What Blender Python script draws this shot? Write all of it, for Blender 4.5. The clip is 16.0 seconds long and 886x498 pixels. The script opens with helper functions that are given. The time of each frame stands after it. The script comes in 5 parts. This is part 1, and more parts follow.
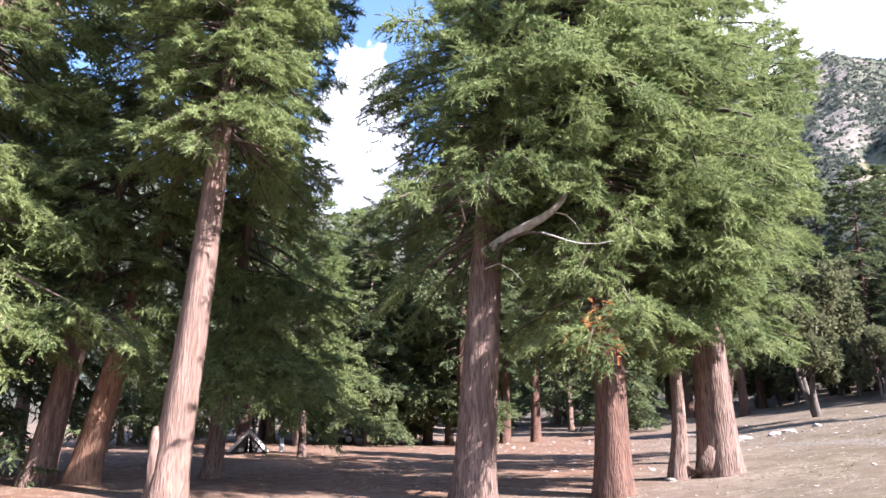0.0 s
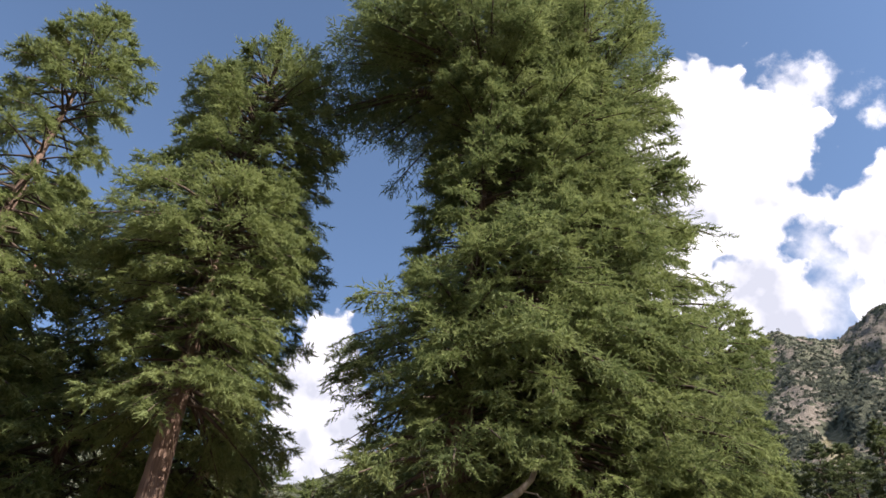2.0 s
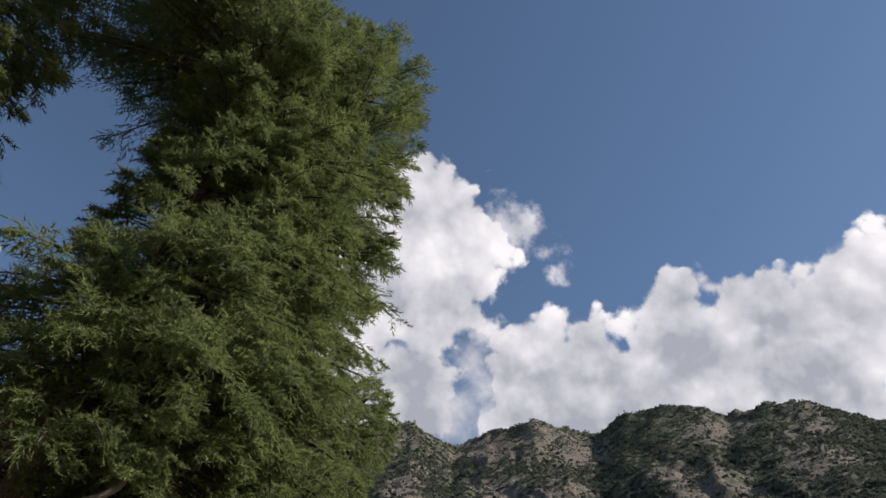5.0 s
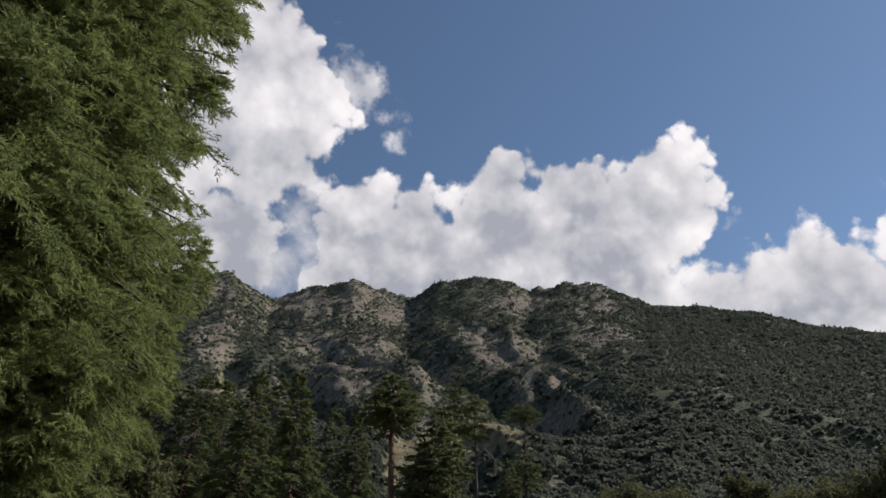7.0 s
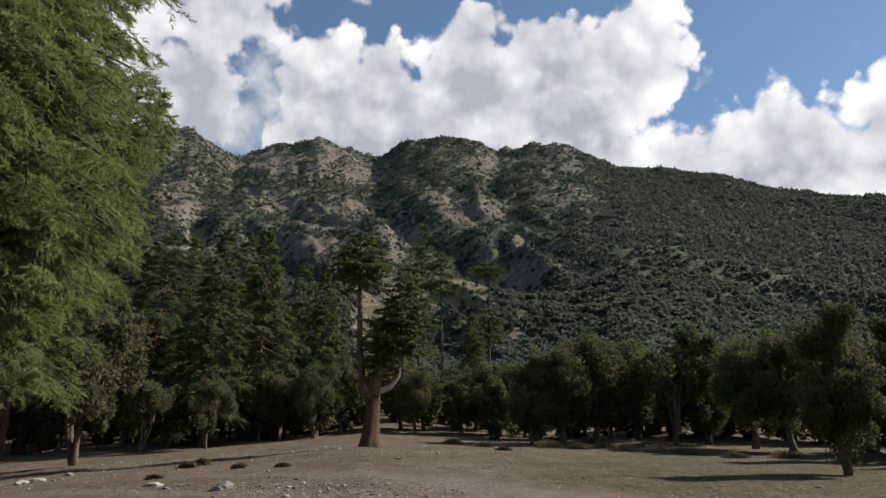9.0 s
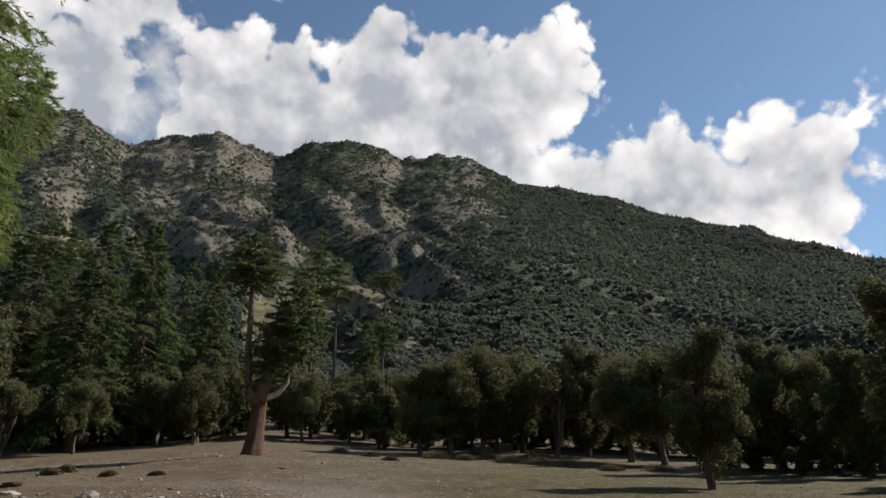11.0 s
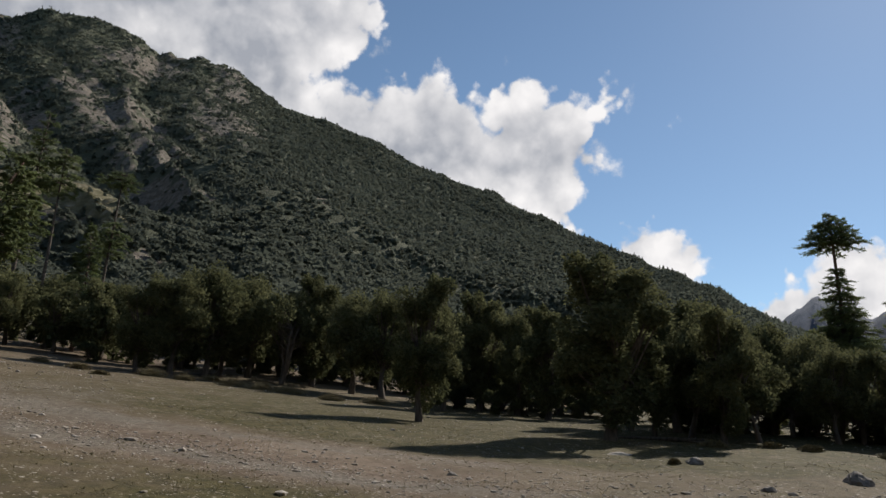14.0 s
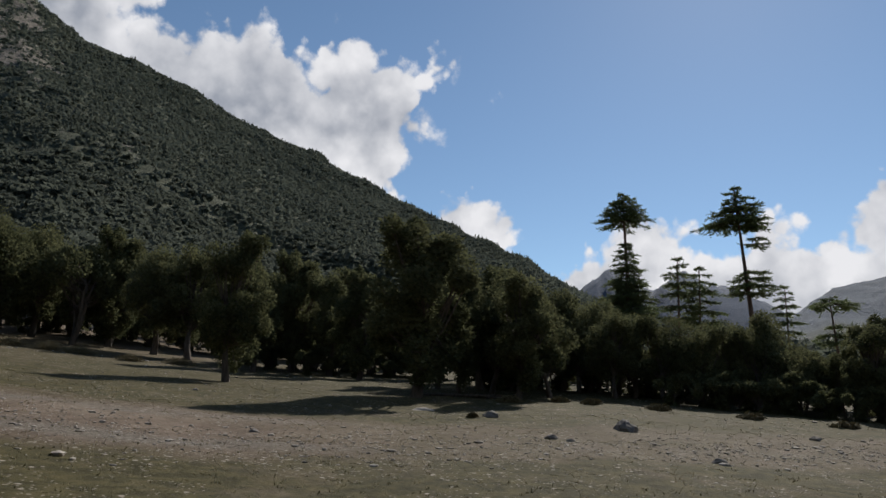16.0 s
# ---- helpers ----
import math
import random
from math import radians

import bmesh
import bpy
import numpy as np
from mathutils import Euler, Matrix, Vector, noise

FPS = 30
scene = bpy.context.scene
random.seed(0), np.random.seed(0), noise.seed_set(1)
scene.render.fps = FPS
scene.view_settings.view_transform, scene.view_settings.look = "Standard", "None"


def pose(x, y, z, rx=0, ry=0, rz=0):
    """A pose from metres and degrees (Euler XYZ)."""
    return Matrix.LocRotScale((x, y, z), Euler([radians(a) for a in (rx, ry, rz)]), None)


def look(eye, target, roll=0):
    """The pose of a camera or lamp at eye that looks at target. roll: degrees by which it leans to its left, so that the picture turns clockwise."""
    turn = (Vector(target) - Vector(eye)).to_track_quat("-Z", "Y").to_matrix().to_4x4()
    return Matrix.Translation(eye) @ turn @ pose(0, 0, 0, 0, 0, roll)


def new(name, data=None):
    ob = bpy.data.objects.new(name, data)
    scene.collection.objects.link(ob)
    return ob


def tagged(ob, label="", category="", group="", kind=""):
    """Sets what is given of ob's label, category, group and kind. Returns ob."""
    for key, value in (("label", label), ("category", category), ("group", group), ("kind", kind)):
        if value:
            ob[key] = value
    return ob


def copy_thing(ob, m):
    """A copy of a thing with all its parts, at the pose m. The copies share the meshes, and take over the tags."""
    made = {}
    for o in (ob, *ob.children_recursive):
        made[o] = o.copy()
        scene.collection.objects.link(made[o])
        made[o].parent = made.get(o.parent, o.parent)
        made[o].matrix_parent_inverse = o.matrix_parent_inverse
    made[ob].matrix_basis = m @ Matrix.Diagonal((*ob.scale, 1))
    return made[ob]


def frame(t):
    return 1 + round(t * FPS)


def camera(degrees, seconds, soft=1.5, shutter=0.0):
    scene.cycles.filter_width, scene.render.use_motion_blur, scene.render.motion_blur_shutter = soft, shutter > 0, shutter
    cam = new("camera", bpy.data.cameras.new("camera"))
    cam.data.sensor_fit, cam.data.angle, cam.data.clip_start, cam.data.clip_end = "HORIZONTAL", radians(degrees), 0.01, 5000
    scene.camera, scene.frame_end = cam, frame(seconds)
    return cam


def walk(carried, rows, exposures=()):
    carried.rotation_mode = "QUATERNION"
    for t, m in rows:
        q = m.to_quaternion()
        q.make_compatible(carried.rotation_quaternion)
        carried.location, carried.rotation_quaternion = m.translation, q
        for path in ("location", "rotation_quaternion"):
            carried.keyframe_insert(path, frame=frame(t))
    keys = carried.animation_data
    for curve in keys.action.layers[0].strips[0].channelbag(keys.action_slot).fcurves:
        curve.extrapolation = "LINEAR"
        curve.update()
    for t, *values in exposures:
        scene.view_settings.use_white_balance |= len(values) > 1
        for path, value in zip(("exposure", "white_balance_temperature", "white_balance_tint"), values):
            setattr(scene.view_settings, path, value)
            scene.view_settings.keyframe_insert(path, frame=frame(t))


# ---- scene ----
cam = camera(64.7, 16.0, soft=1.5)
# seconds, tilt, roll, heading and the small sway of the hand; the camera turns on one spot, held at eye height
TURNS = [
    (0.0, 105.97, 0.01, 0.01, 0.00, 0.00, 0.00),
    (0.5, 112.12, -0.58, -1.64, 0.00, 0.02, 0.00),
    (1.0, 117.25, -0.15, -1.95, -0.04, 0.05, 0.02),
    (1.5, 123.61, 0.55, -3.52, -0.11, 0.09, 0.05),
    (2.0, 127.62, 0.06, -3.23, -0.05, 0.13, 0.13),
    (2.5, 131.38, 0.15, -3.41, -0.03, 0.12, 0.13),
    (3.0, 134.00, 1.13, -4.66, -0.01, 0.09, 0.10),
    (3.5, 132.00, 0.68, -9.69, 0.05, 0.08, 0.09),
    (4.0, 132.46, -1.18, -18.73, 0.02, 0.06, 0.07),
    (4.3, 133.01, -1.50, -23.86, 0.03, 0.05, 0.05),
    (4.5, 132.86, -2.71, -28.19, 0.03, 0.04, 0.03),
    (5.0, 131.79, -3.31, -36.60, 0.06, -0.00, 0.05),
    (5.2, 131.82, -3.14, -39.53, 0.11, -0.01, 0.05),
    (7.3, 118.30, -0.62, -52.57, 0.10, 0.01, 0.06),
    (7.5, 116.36, -0.64, -53.12, 0.10, 0.01, 0.05),
    (8.0, 112.12, -0.11, -53.03, 0.11, 0.03, 0.02),
    (8.2, 111.14, -0.17, -53.92, 0.10, 0.04, 0.01),
    (10.3, 108.80, 0.26, -54.57, 0.11, 0.06, 0.02),
    (10.5, 108.83, -0.33, -56.29, 0.12, 0.05, 0.03),
    (11.0, 110.38, -0.24, -63.07, 0.15, 0.01, 0.07),
    (11.5, 110.64, -0.92, -68.50, 0.15, 0.01, 0.04),
    (12.0, 109.95, -1.20, -73.05, 0.10, 0.01, 0.02),
    (12.5, 108.85, -1.37, -78.62, 0.03, 0.00, 0.00),
    (13.0, 107.57, -1.71, -83.39, -0.06, 0.02, -0.02),
    (13.5, 106.81, -2.73, -84.81, -0.07, 0.08, 0.00),
    (14.0, 105.56, -2.77, -85.05, -0.05, -0.04, -0.02),
    (14.5, 102.54, -2.76, -89.24, -0.04, -0.11, 0.00),
    (15.0, 106.16, -2.83, -93.95, -0.06, -0.08, -0.02),
    (15.5, 105.12, -2.90, -96.63, -0.09, -0.17, -0.08),
    (16.0, 103.15, -1.71, -99.81, -0.07, -0.20, -0.12),
]
EYE = 1.6
# seconds, stops, white balance
EXPOSURES = [(0, 2.50, 5800, 25), (0.5, 2.43, 5850, 25), (1, 2.0, 6050, 22), (2, 1.23, 6600, 19), (3.5, 0.80, 6700, 18), (5, 0.28, 6550, 16), (7.4, 0.22, 6600, 15), (8, 0.34, 6600, 14), (10.5, 0.50, 6650, 12), (11, 0.39, 6700, 12), (12.5, 0.28, 6850, 12), (14, 0.20, 6600, 12), (16, 0.02, 6350, 12)]
walk(cam, [(t, pose(x, y, EYE + z, a, b, c)) for t, a, b, c, x, y, z in TURNS], EXPOSURES)

# ---- light ----
SUN_AZ, SUN_EL = 124.0, 38.0


def heading(az, el=0.0):
    a, e = radians(az), radians(el)
    return Vector((math.sin(a) * math.cos(e), math.cos(a) * math.cos(e), math.sin(e)))


sun = new("sun", bpy.data.lights.new("sun", "SUN"))
sun.data.energy, sun.data.angle, sun.data.color = 4.8, radians(0.6), (1.0, 0.94, 0.84)
sun.matrix_world = look(heading(SUN_AZ, SUN_EL) * 100, (0, 0, 0))

# cumulus over the ridge, puff by puff: heading, height, radius in degrees
TOWER = [(26.7, 37, 4.64), (31.1, 44.2, 4.64), (31.1, 30.2, 4.64), (35, 40.5, 4.61), (25.4, 29.8, 4.12), (33.1, 36.5, 4.38), (27.6, 40.8, 4.5), (30.2, 44.5, 4.64), (26, 33, 4.64)]
BANK = [(57.5, 30.8, 4.64), (44.2, 29.8, 4.64), (69, 31.5, 4.64), (51.8, 28.2, 4.64), (67.2, 28.2, 4.64), (72.3, 34, 4.22), (56.6, 33.8, 4.37), (43.6, 32.2, 4.64), (63.8, 32.8, 4.64), (43, 28, 4.38), (59, 28.2, 4.64), (47.6, 31.5, 4.5), (70.2, 26.2, 2.57), (47.3, 28.2, 4.64), (39.4, 25, 1.29), (56.6, 35, 3.58), (63.2, 28.5, 4.64), (73.5, 35.8, 2.79), (70.5, 32.5, 4.64), (55.1, 28.5, 4.64)]
ARM = [(90.7, 22.8, 4.64), (80.2, 24, 4.64), (85.5, 22.5, 4.64), (75, 24.5, 3.01), (91.9, 24, 4.58), (91.9, 20.8, 4.07), (81.9, 26.2, 3.36), (93.8, 18.8, 2.32), (97.1, 26.5, 0.93), (91.3, 24.2, 4.64), (98.2, 27.8, 0.73), (82.4, 23.2, 4.64), (89.4, 21.5, 4.39), (95.2, 17, 0.81), (84.7, 23.2, 4.64), (73.9, 26.5, 1.31), (71.9, 23.2, 0.73), (92.7, 23.8, 4.07), (77.7, 23.5, 3.35), (94.1, 27.2, 1.29)]
PUFF = [(101.3, 13.2, 3.59), (100.5, 15.2, 2.55), (98.7, 11.2, 1.29), (103.6, 11, 1.29), (102.5, 15, 1.82), (99.4, 15.5, 1.8)]
HEAP = [(136, 8.8, 5.09), (116.8, 8.8, 5.09), (124, 8.2, 5.03), (137.6, 13, 5.08), (131.7, 8.2, 5.09), (113.4, 8.2, 5.09), (137.6, 8.2, 5.08), (116.3, 10.2, 5.01), (134.7, 13.5, 4.20), (109.8, 5.8, 2.51), (124.7, 13.2, 1.84), (120.1, 8.2, 5.09), (127.3, 7.8, 4.57), (140.4, 5.5, 2.25), (107.8, 4.5, 1.18), (124.2, 11.2, 3.00)]
WEST = [(-7.9, 19.2, 4.56), (-7.6, 25.8, 4.16), (-7.6, 28.8, 3.1), (-7.6, 22.5, 4.38), (-11.2, 16.2, 1.54), (-5.2, 16.5, 1.8), (-3.8, 15.5, 0.77)]
BEHIND = [(170, 22, 9), (182, 24, 8), (160, 20, 7), (220, 30, 10), (236, 28, 8), (205, 27, 7), (-70, 25, 8), (-58, 23, 6), (-84, 24, 7)]
# low cloud that lies soft along the crest
CREST_CLOUD = [(31, 29, 3.2), (36, 28.5, 2.6), (37.6, 32.5, 2.0), (38.4, 30.5, 2.0), (40.5, 28.5, 2.8), (45.5, 29, 3), (51, 29, 2.4), (55.5, 30, 2.8), (60, 29.5, 2.8), (66, 28, 2.6)]
# thin torn shreds
WISPS = [(41.0, 44.6, 2.4), (43.0, 43.4, 2.4), (44.6, 41.6, 2.2), (45.6, 39.8, 1.8), (97.0, 24.0, 1.8), (98.2, 22.4, 1.6), (88.4, 30.6, 0.9), (103.3, 25.4, 0.9), (99.5, 27.9, 1.2), (127.2, 13.7, 0.8), (38.6, 34.5, 2.4), (39.2, 31.0, 2.2), (77.6, 30.6, 1.5)]


def make_world():
    world = bpy.data.worlds.new("sky")
    scene.world = world
    world.use_nodes = True
    nt = world.node_tree
    nt.nodes.clear()
    N, L = nt.nodes.new, nt.links.new

    def math_node(op, a, b=None, c=None):
        n = N("ShaderNodeMath")
        n.operation = op
        for i, v in enumerate((a, b, c)):
            if v is None:
                continue
            if isinstance(v, (int, float)):
                n.inputs[i].default_value = v
            else:
                L(v, n.inputs[i])
        return n.outputs[0]

    def noise_tex(vec, scale, detail, rough=0.5):
        n = N("ShaderNodeTexNoise")
        n.inputs["Scale"].default_value, n.inputs["Detail"].default_value, n.inputs["Roughness"].default_value = scale, detail, rough
        L(vec, n.inputs["Vector"])
        return n

    def ramp_node(value, a, b, lo, hi, smooth=False):
        n = N("ShaderNodeMapRange")
        n.interpolation_type = "SMOOTHSTEP" if smooth else "LINEAR"
        n.inputs["From Min"].default_value, n.inputs["From Max"].default_value, n.inputs["To Min"].default_value, n.inputs["To Max"].default_value = a, b, lo, hi
        L(value, n.inputs["Value"])
        return n.outputs[0]

    def shifted(vec, offset):
        n = N("ShaderNodeVectorMath")
        n.operation = "ADD"
        L(vec, n.inputs[0])
        n.inputs[1].default_value = offset
        return n.outputs[0]

    sky = N("ShaderNodeTexSky")
    sky.sky_type, sky.sun_disc = "NISHITA", False
    sky.sun_elevation, sky.sun_rotation = radians(SUN_EL), radians(SUN_AZ)
    sky.altitude, sky.air_density, sky.dust_density, sky.ozone_density = 2400, 1.15, 0.5, 3.0
    co = N("ShaderNodeTexCoord").outputs["Generated"]
    sep = N("ShaderNodeSeparateXYZ")
    L(co, sep.inputs[0])
    az = math_node("MULTIPLY", math_node("ARCTAN2", sep.outputs[0], sep.outputs[1]), 57.29578)
    el = math_node("MULTIPLY", math_node("ARCSINE", sep.outputs[2]), 57.29578)
    wob = noise_tex(co, 13.0, 5.0, 0.55)
    warp = N("ShaderNodeVectorMath")
    warp.operation = "MULTIPLY_ADD"
    L(wob.outputs["Color"], warp.inputs[0])
    warp.inputs[1].default_value = (0.05, 0.05, 0.05)
    L(shifted(co, (-0.025, -0.025, -0.025)), warp.inputs[2])

    def heap(puffs, blend):
        total = None
        for a, e, r in puffs:
            n = N("ShaderNodeVectorMath")
            n.operation = "DISTANCE"
            L(warp.outputs[0], n.inputs[0])
            n.inputs[1].default_value = heading(a, e)
            d = math_node("SUBTRACT", radians(r), n.outputs["Value"])
            total = d if total is None else math_node("SMOOTH_MAX", total, d, blend)
        return total

    puff = noise_tex(co, 24.0, 11.0, 0.60).outputs["Fac"]
    def billow(scale, amount):
        v = N("ShaderNodeTexVoronoi")
        v.feature = "SMOOTH_F1"
        v.inputs["Scale"].default_value, v.inputs["Smoothness"].default_value = scale, 0.35
        L(warp.outputs[0], v.inputs["Vector"])
        return math_node("MULTIPLY_ADD", v.outputs["Distance"], -amount, 0.42 * amount)

    lobes = math_node("ADD", billow(21.0, 1.0), billow(52.0, 0.65))
    body = math_node("MULTIPLY", math_node("ADD", heap(TOWER + BANK + ARM + PUFF + HEAP + WEST + BEHIND, 0.012), 0.0125), 22.0)
    dens = math_node("ADD", math_node("ADD", body, lobes), math_node("MULTIPLY_ADD", puff, 1.3, -0.65))
    soft = math_node("ADD", math_node("MULTIPLY", heap(CREST_CLOUD, 0.02), 20.0), math_node("MULTIPLY_ADD", puff, 1.2, -0.55))
    shred = math_node("ADD", math_node("MULTIPLY", heap(WISPS, 0.01), 22.0), math_node("MULTIPLY_ADD", puff, 3.0, -1.6))
    cover = math_node("MAXIMUM", ramp_node(dens, 0.0, 0.42, 0.0, 1.0, True), math_node("MAXIMUM", ramp_node(soft, -0.2, 0.9, 0.0, 0.9, True), ramp_node(shred, 0.0, 0.9, 0.0, 0.75, True)))
    # lit and shaded lobes: the difference of a noise with itself a little towards the sun
    ahead = shifted(co, heading(SUN_AZ, SUN_EL + 15) * 0.03)
    relief = math_node("MULTIPLY", math_node("SUBTRACT", noise_tex(co, 12.0, 5.0).outputs["Fac"], noise_tex(ahead, 12.0, 5.0).outputs["Fac"]), 1.15)
    grey = math_node("MULTIPLY_ADD", noise_tex(co, 6.0, 5.0).outputs["Fac"], 0.55, 0.27)
    edge = ramp_node(dens, 0.1, 1.6, 0.10, -0.07)
    low = math_node("MULTIPLY", ramp_node(el, 27.0, 35.0, -0.22, 0.0), ramp_node(az, 58.0, 74.0, 1.0, 0.0))
    east = ramp_node(az, 62.0, 100.0, 0.0, 0.14)
    tone = N("ShaderNodeValToRGB")
    tone.color_ramp.elements[0].position, tone.color_ramp.elements[0].color = 0.22, (0.50, 0.54, 0.61, 1)
    tone.color_ramp.elements[1].position, tone.color_ramp.elements[1].color = 0.86, (1.27, 1.27, 1.27, 1)
    L(math_node("ADD", math_node("ADD", math_node("MULTIPLY_ADD", lobes, 0.27, grey), relief), math_node("ADD", math_node("ADD", edge, low), east)), tone.inputs[0])
    skyb = N("ShaderNodeBackground")
    air = N("ShaderNodeVectorMath")
    air.operation = "MULTIPLY"
    L(sky.outputs[0], air.inputs[0])
    air.inputs[1].default_value = (0.95, 0.965, 0.88)
    L(air.outputs[0], skyb.inputs[0])
    skyb.inputs[1].default_value = SKY
    cb = N("ShaderNodeBackground")
    L(tone.outputs[0], cb.inputs[0])
    cb.inputs[1].default_value = CLOUD
    mix = N("ShaderNodeMixShader")
    L(cover, mix.inputs[0])
    L(skyb.outputs[0], mix.inputs[1])
    L(cb.outputs[0], mix.inputs[2])
    out = N("ShaderNodeOutputWorld")
    L(mix.outputs[0], out.inputs[0])


SKY, CLOUD = 0.104, 0.64
make_world()


# ---- materials ----
def material(name, dark, light, scale=4.0, rough=0.85, bump=0.3, bump_scale=30.0, stretch=(1, 1, 1), through_light=0.0,
             island=0.0, fine=None, spec=0.25, coords="Object", bump_dist=0.02):
    """A two-tone surface: a broad noise between two colours, a finer one over it, fine relief."""
    m = bpy.data.materials.new(name)
    m.use_nodes = True
    nt = m.node_tree
    N, L = nt.nodes.new, nt.links.new
    bsdf = nt.nodes["Principled BSDF"]
    bsdf.inputs["Roughness"].default_value = rough
    bsdf.inputs["Specular IOR Level"].default_value = spec
    co = N("ShaderNodeTexCoord")
    mp = N("ShaderNodeMapping")
    mp.inputs["Scale"].default_value = stretch
    L(co.outputs[coords], mp.inputs[0])
    n1 = N("ShaderNodeTexNoise")
    n1.inputs["Scale"].default_value, n1.inputs["Detail"].default_value = scale, 5.0
    L(mp.outputs[0], n1.inputs["Vector"])
    ramp = N("ShaderNodeValToRGB")
    ramp.color_ramp.elements[0].position, ramp.color_ramp.elements[0].color = 0.34, (*dark, 1)
    ramp.color_ramp.elements[1].position, ramp.color_ramp.elements[1].color = 0.66, (*light, 1)
    fac = n1.outputs["Fac"]
    if island:
        geo = N("ShaderNodeNewGeometry")
        ma = N("ShaderNodeMath")
        ma.operation = "MULTIPLY_ADD"
        ma.inputs[1].default_value = island
        L(geo.outputs["Random Per Island"], ma.inputs[0])
        mb = N("ShaderNodeMath")
        mb.operation = "MULTIPLY_ADD"
        mb.inputs[1].default_value, mb.inputs[2].default_value = 1.0, -island / 2
        L(fac, mb.inputs[0])
        L(mb.outputs[0], ma.inputs[2])
        fac = ma.outputs[0]
    oi = N("ShaderNodeObjectInfo")
    mo = N("ShaderNodeMath")
    mo.operation = "MULTIPLY_ADD"
    mo.inputs[1].default_value = 0.12
    L(oi.outputs["Random"], mo.inputs[0])
    L(fac, mo.inputs[2])
    L(mo.outputs[0], ramp.inputs[0])
    colour = ramp.outputs[0]
    n2 = N("ShaderNodeTexNoise")
    n2.inputs["Scale"].default_value, n2.inputs["Detail"].default_value = bump_scale, 4.0
    L(mp.outputs[0], n2.inputs["Vector"])
    if fine:
        mx = N("ShaderNodeMix")
        mx.data_type = "RGBA"
        mr = N("ShaderNodeMapRange")
        mr.inputs["From Min"].default_value, mr.inputs["From Max"].default_value = 0.5, 0.62
        L(n2.outputs["Fac"], mr.inputs["Value"])
        L(mr.outputs[0], mx.inputs["Factor"])
        L(colour, mx.inputs["A"])
        mx.inputs["B"].default_value = (*fine, 1)
        colour = mx.outputs["Result"]
    L(colour, bsdf.inputs["Base Color"])
    if bump:
        bp = N("ShaderNodeBump")
        bp.inputs["Strength"].default_value, bp.inputs["Distance"].default_value = bump, bump_dist
        L(n2.outputs["Fac"], bp.inputs["Height"])
        L(bp.outputs[0], bsdf.inputs["Normal"])
    if through_light:
        tr = N("ShaderNodeBsdfTranslucent")
        L(colour, tr.inputs[0])
        ms = N("ShaderNodeMixShader")
        ms.inputs[0].default_value = through_light
        L(bsdf.outputs[0], ms.inputs[1])
        L(tr.outputs[0], ms.inputs[2])
        L(ms.outputs[0], nt.nodes["Material Output"].inputs[0])
    return m


NEEDLE = material("needles", (0.110, 0.150, 0.056), (0.248, 0.296, 0.113), 0.9, 0.7, 0, through_light=0.5, island=0.35)
NEEDLE_DARK = material("needles_dark", (0.072, 0.099, 0.045), (0.168, 0.202, 0.086), 0.6, 0.7, 0, through_light=0.4, island=0.3)
NEEDLE_RUST = material("needles_rust", (0.22, 0.075, 0.025), (0.42, 0.16, 0.05), 3.0, 0.8, 0, island=0.3)
LEAF = material("oak_leaves", (0.070, 0.080, 0.040), (0.146, 0.150, 0.076), 0.8, 0.95, 0, through_light=0.38, island=0.3, spec=0.04)
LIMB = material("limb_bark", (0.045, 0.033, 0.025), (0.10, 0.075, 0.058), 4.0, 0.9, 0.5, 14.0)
BARK = material("cedar_bark", (0.108, 0.068, 0.052), (0.240, 0.166, 0.127), 3.0, 0.9, 1.0, 13.0, (3, 3, 0.28), fine=(0.085, 0.055, 0.042), bump_dist=0.07)
BARK_PALE = material("pale_bark", (0.112, 0.070, 0.050), (0.205, 0.138, 0.104), 2.5, 0.85, 0.9, 9.0, (3, 3, 0.3), fine=(0.120, 0.076, 0.056), bump_dist=0.05)
BARK_RUDDY = material("ruddy_bark", (0.170, 0.088, 0.052), (0.310, 0.175, 0.110), 2.5, 0.88, 0.9, 10.0, (3, 3, 0.3), fine=(0.15, 0.08, 0.05), bump_dist=0.05)
# red bark, base colour lowered to stand in for shade on the trunks
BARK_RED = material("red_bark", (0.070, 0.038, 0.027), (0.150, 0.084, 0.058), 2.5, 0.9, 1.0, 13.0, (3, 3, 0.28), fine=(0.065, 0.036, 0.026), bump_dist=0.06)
BARK_OAK = material("oak_bark", (0.052, 0.043, 0.034), (0.125, 0.103, 0.084), 5.0, 0.9, 0.8, 14.0, (2, 2, 0.6), bump_dist=0.03)
DEADWOOD = material("dead_wood", (0.24, 0.21, 0.18), (0.48, 0.43, 0.38), 5.0, 0.85, 0.7, 20.0, (2, 2, 0.7))
STONE = material("field_stone", (0.20, 0.176, 0.146), (0.40, 0.36, 0.31), 6.0, 0.9, 0.6, 25.0, island=0.5, coords="Object")
STONE_DARK = material("dark_stone", (0.105, 0.092, 0.08), (0.22, 0.20, 0.175), 5.0, 0.9, 0.8, 18.0)
SHRUB = material("shrub_twigs", (0.115, 0.096, 0.050), (0.205, 0.170, 0.090), 3.0, 0.8, 0, island=0.4)
# grey-green leaves, base colour pushed bluish to imitate mountain haze
WOODS = material("woods", (0.080, 0.092, 0.072), (0.119, 0.133, 0.106), 0.012, 0.95, 0, through_light=0.45, island=0.3, spec=0.05)


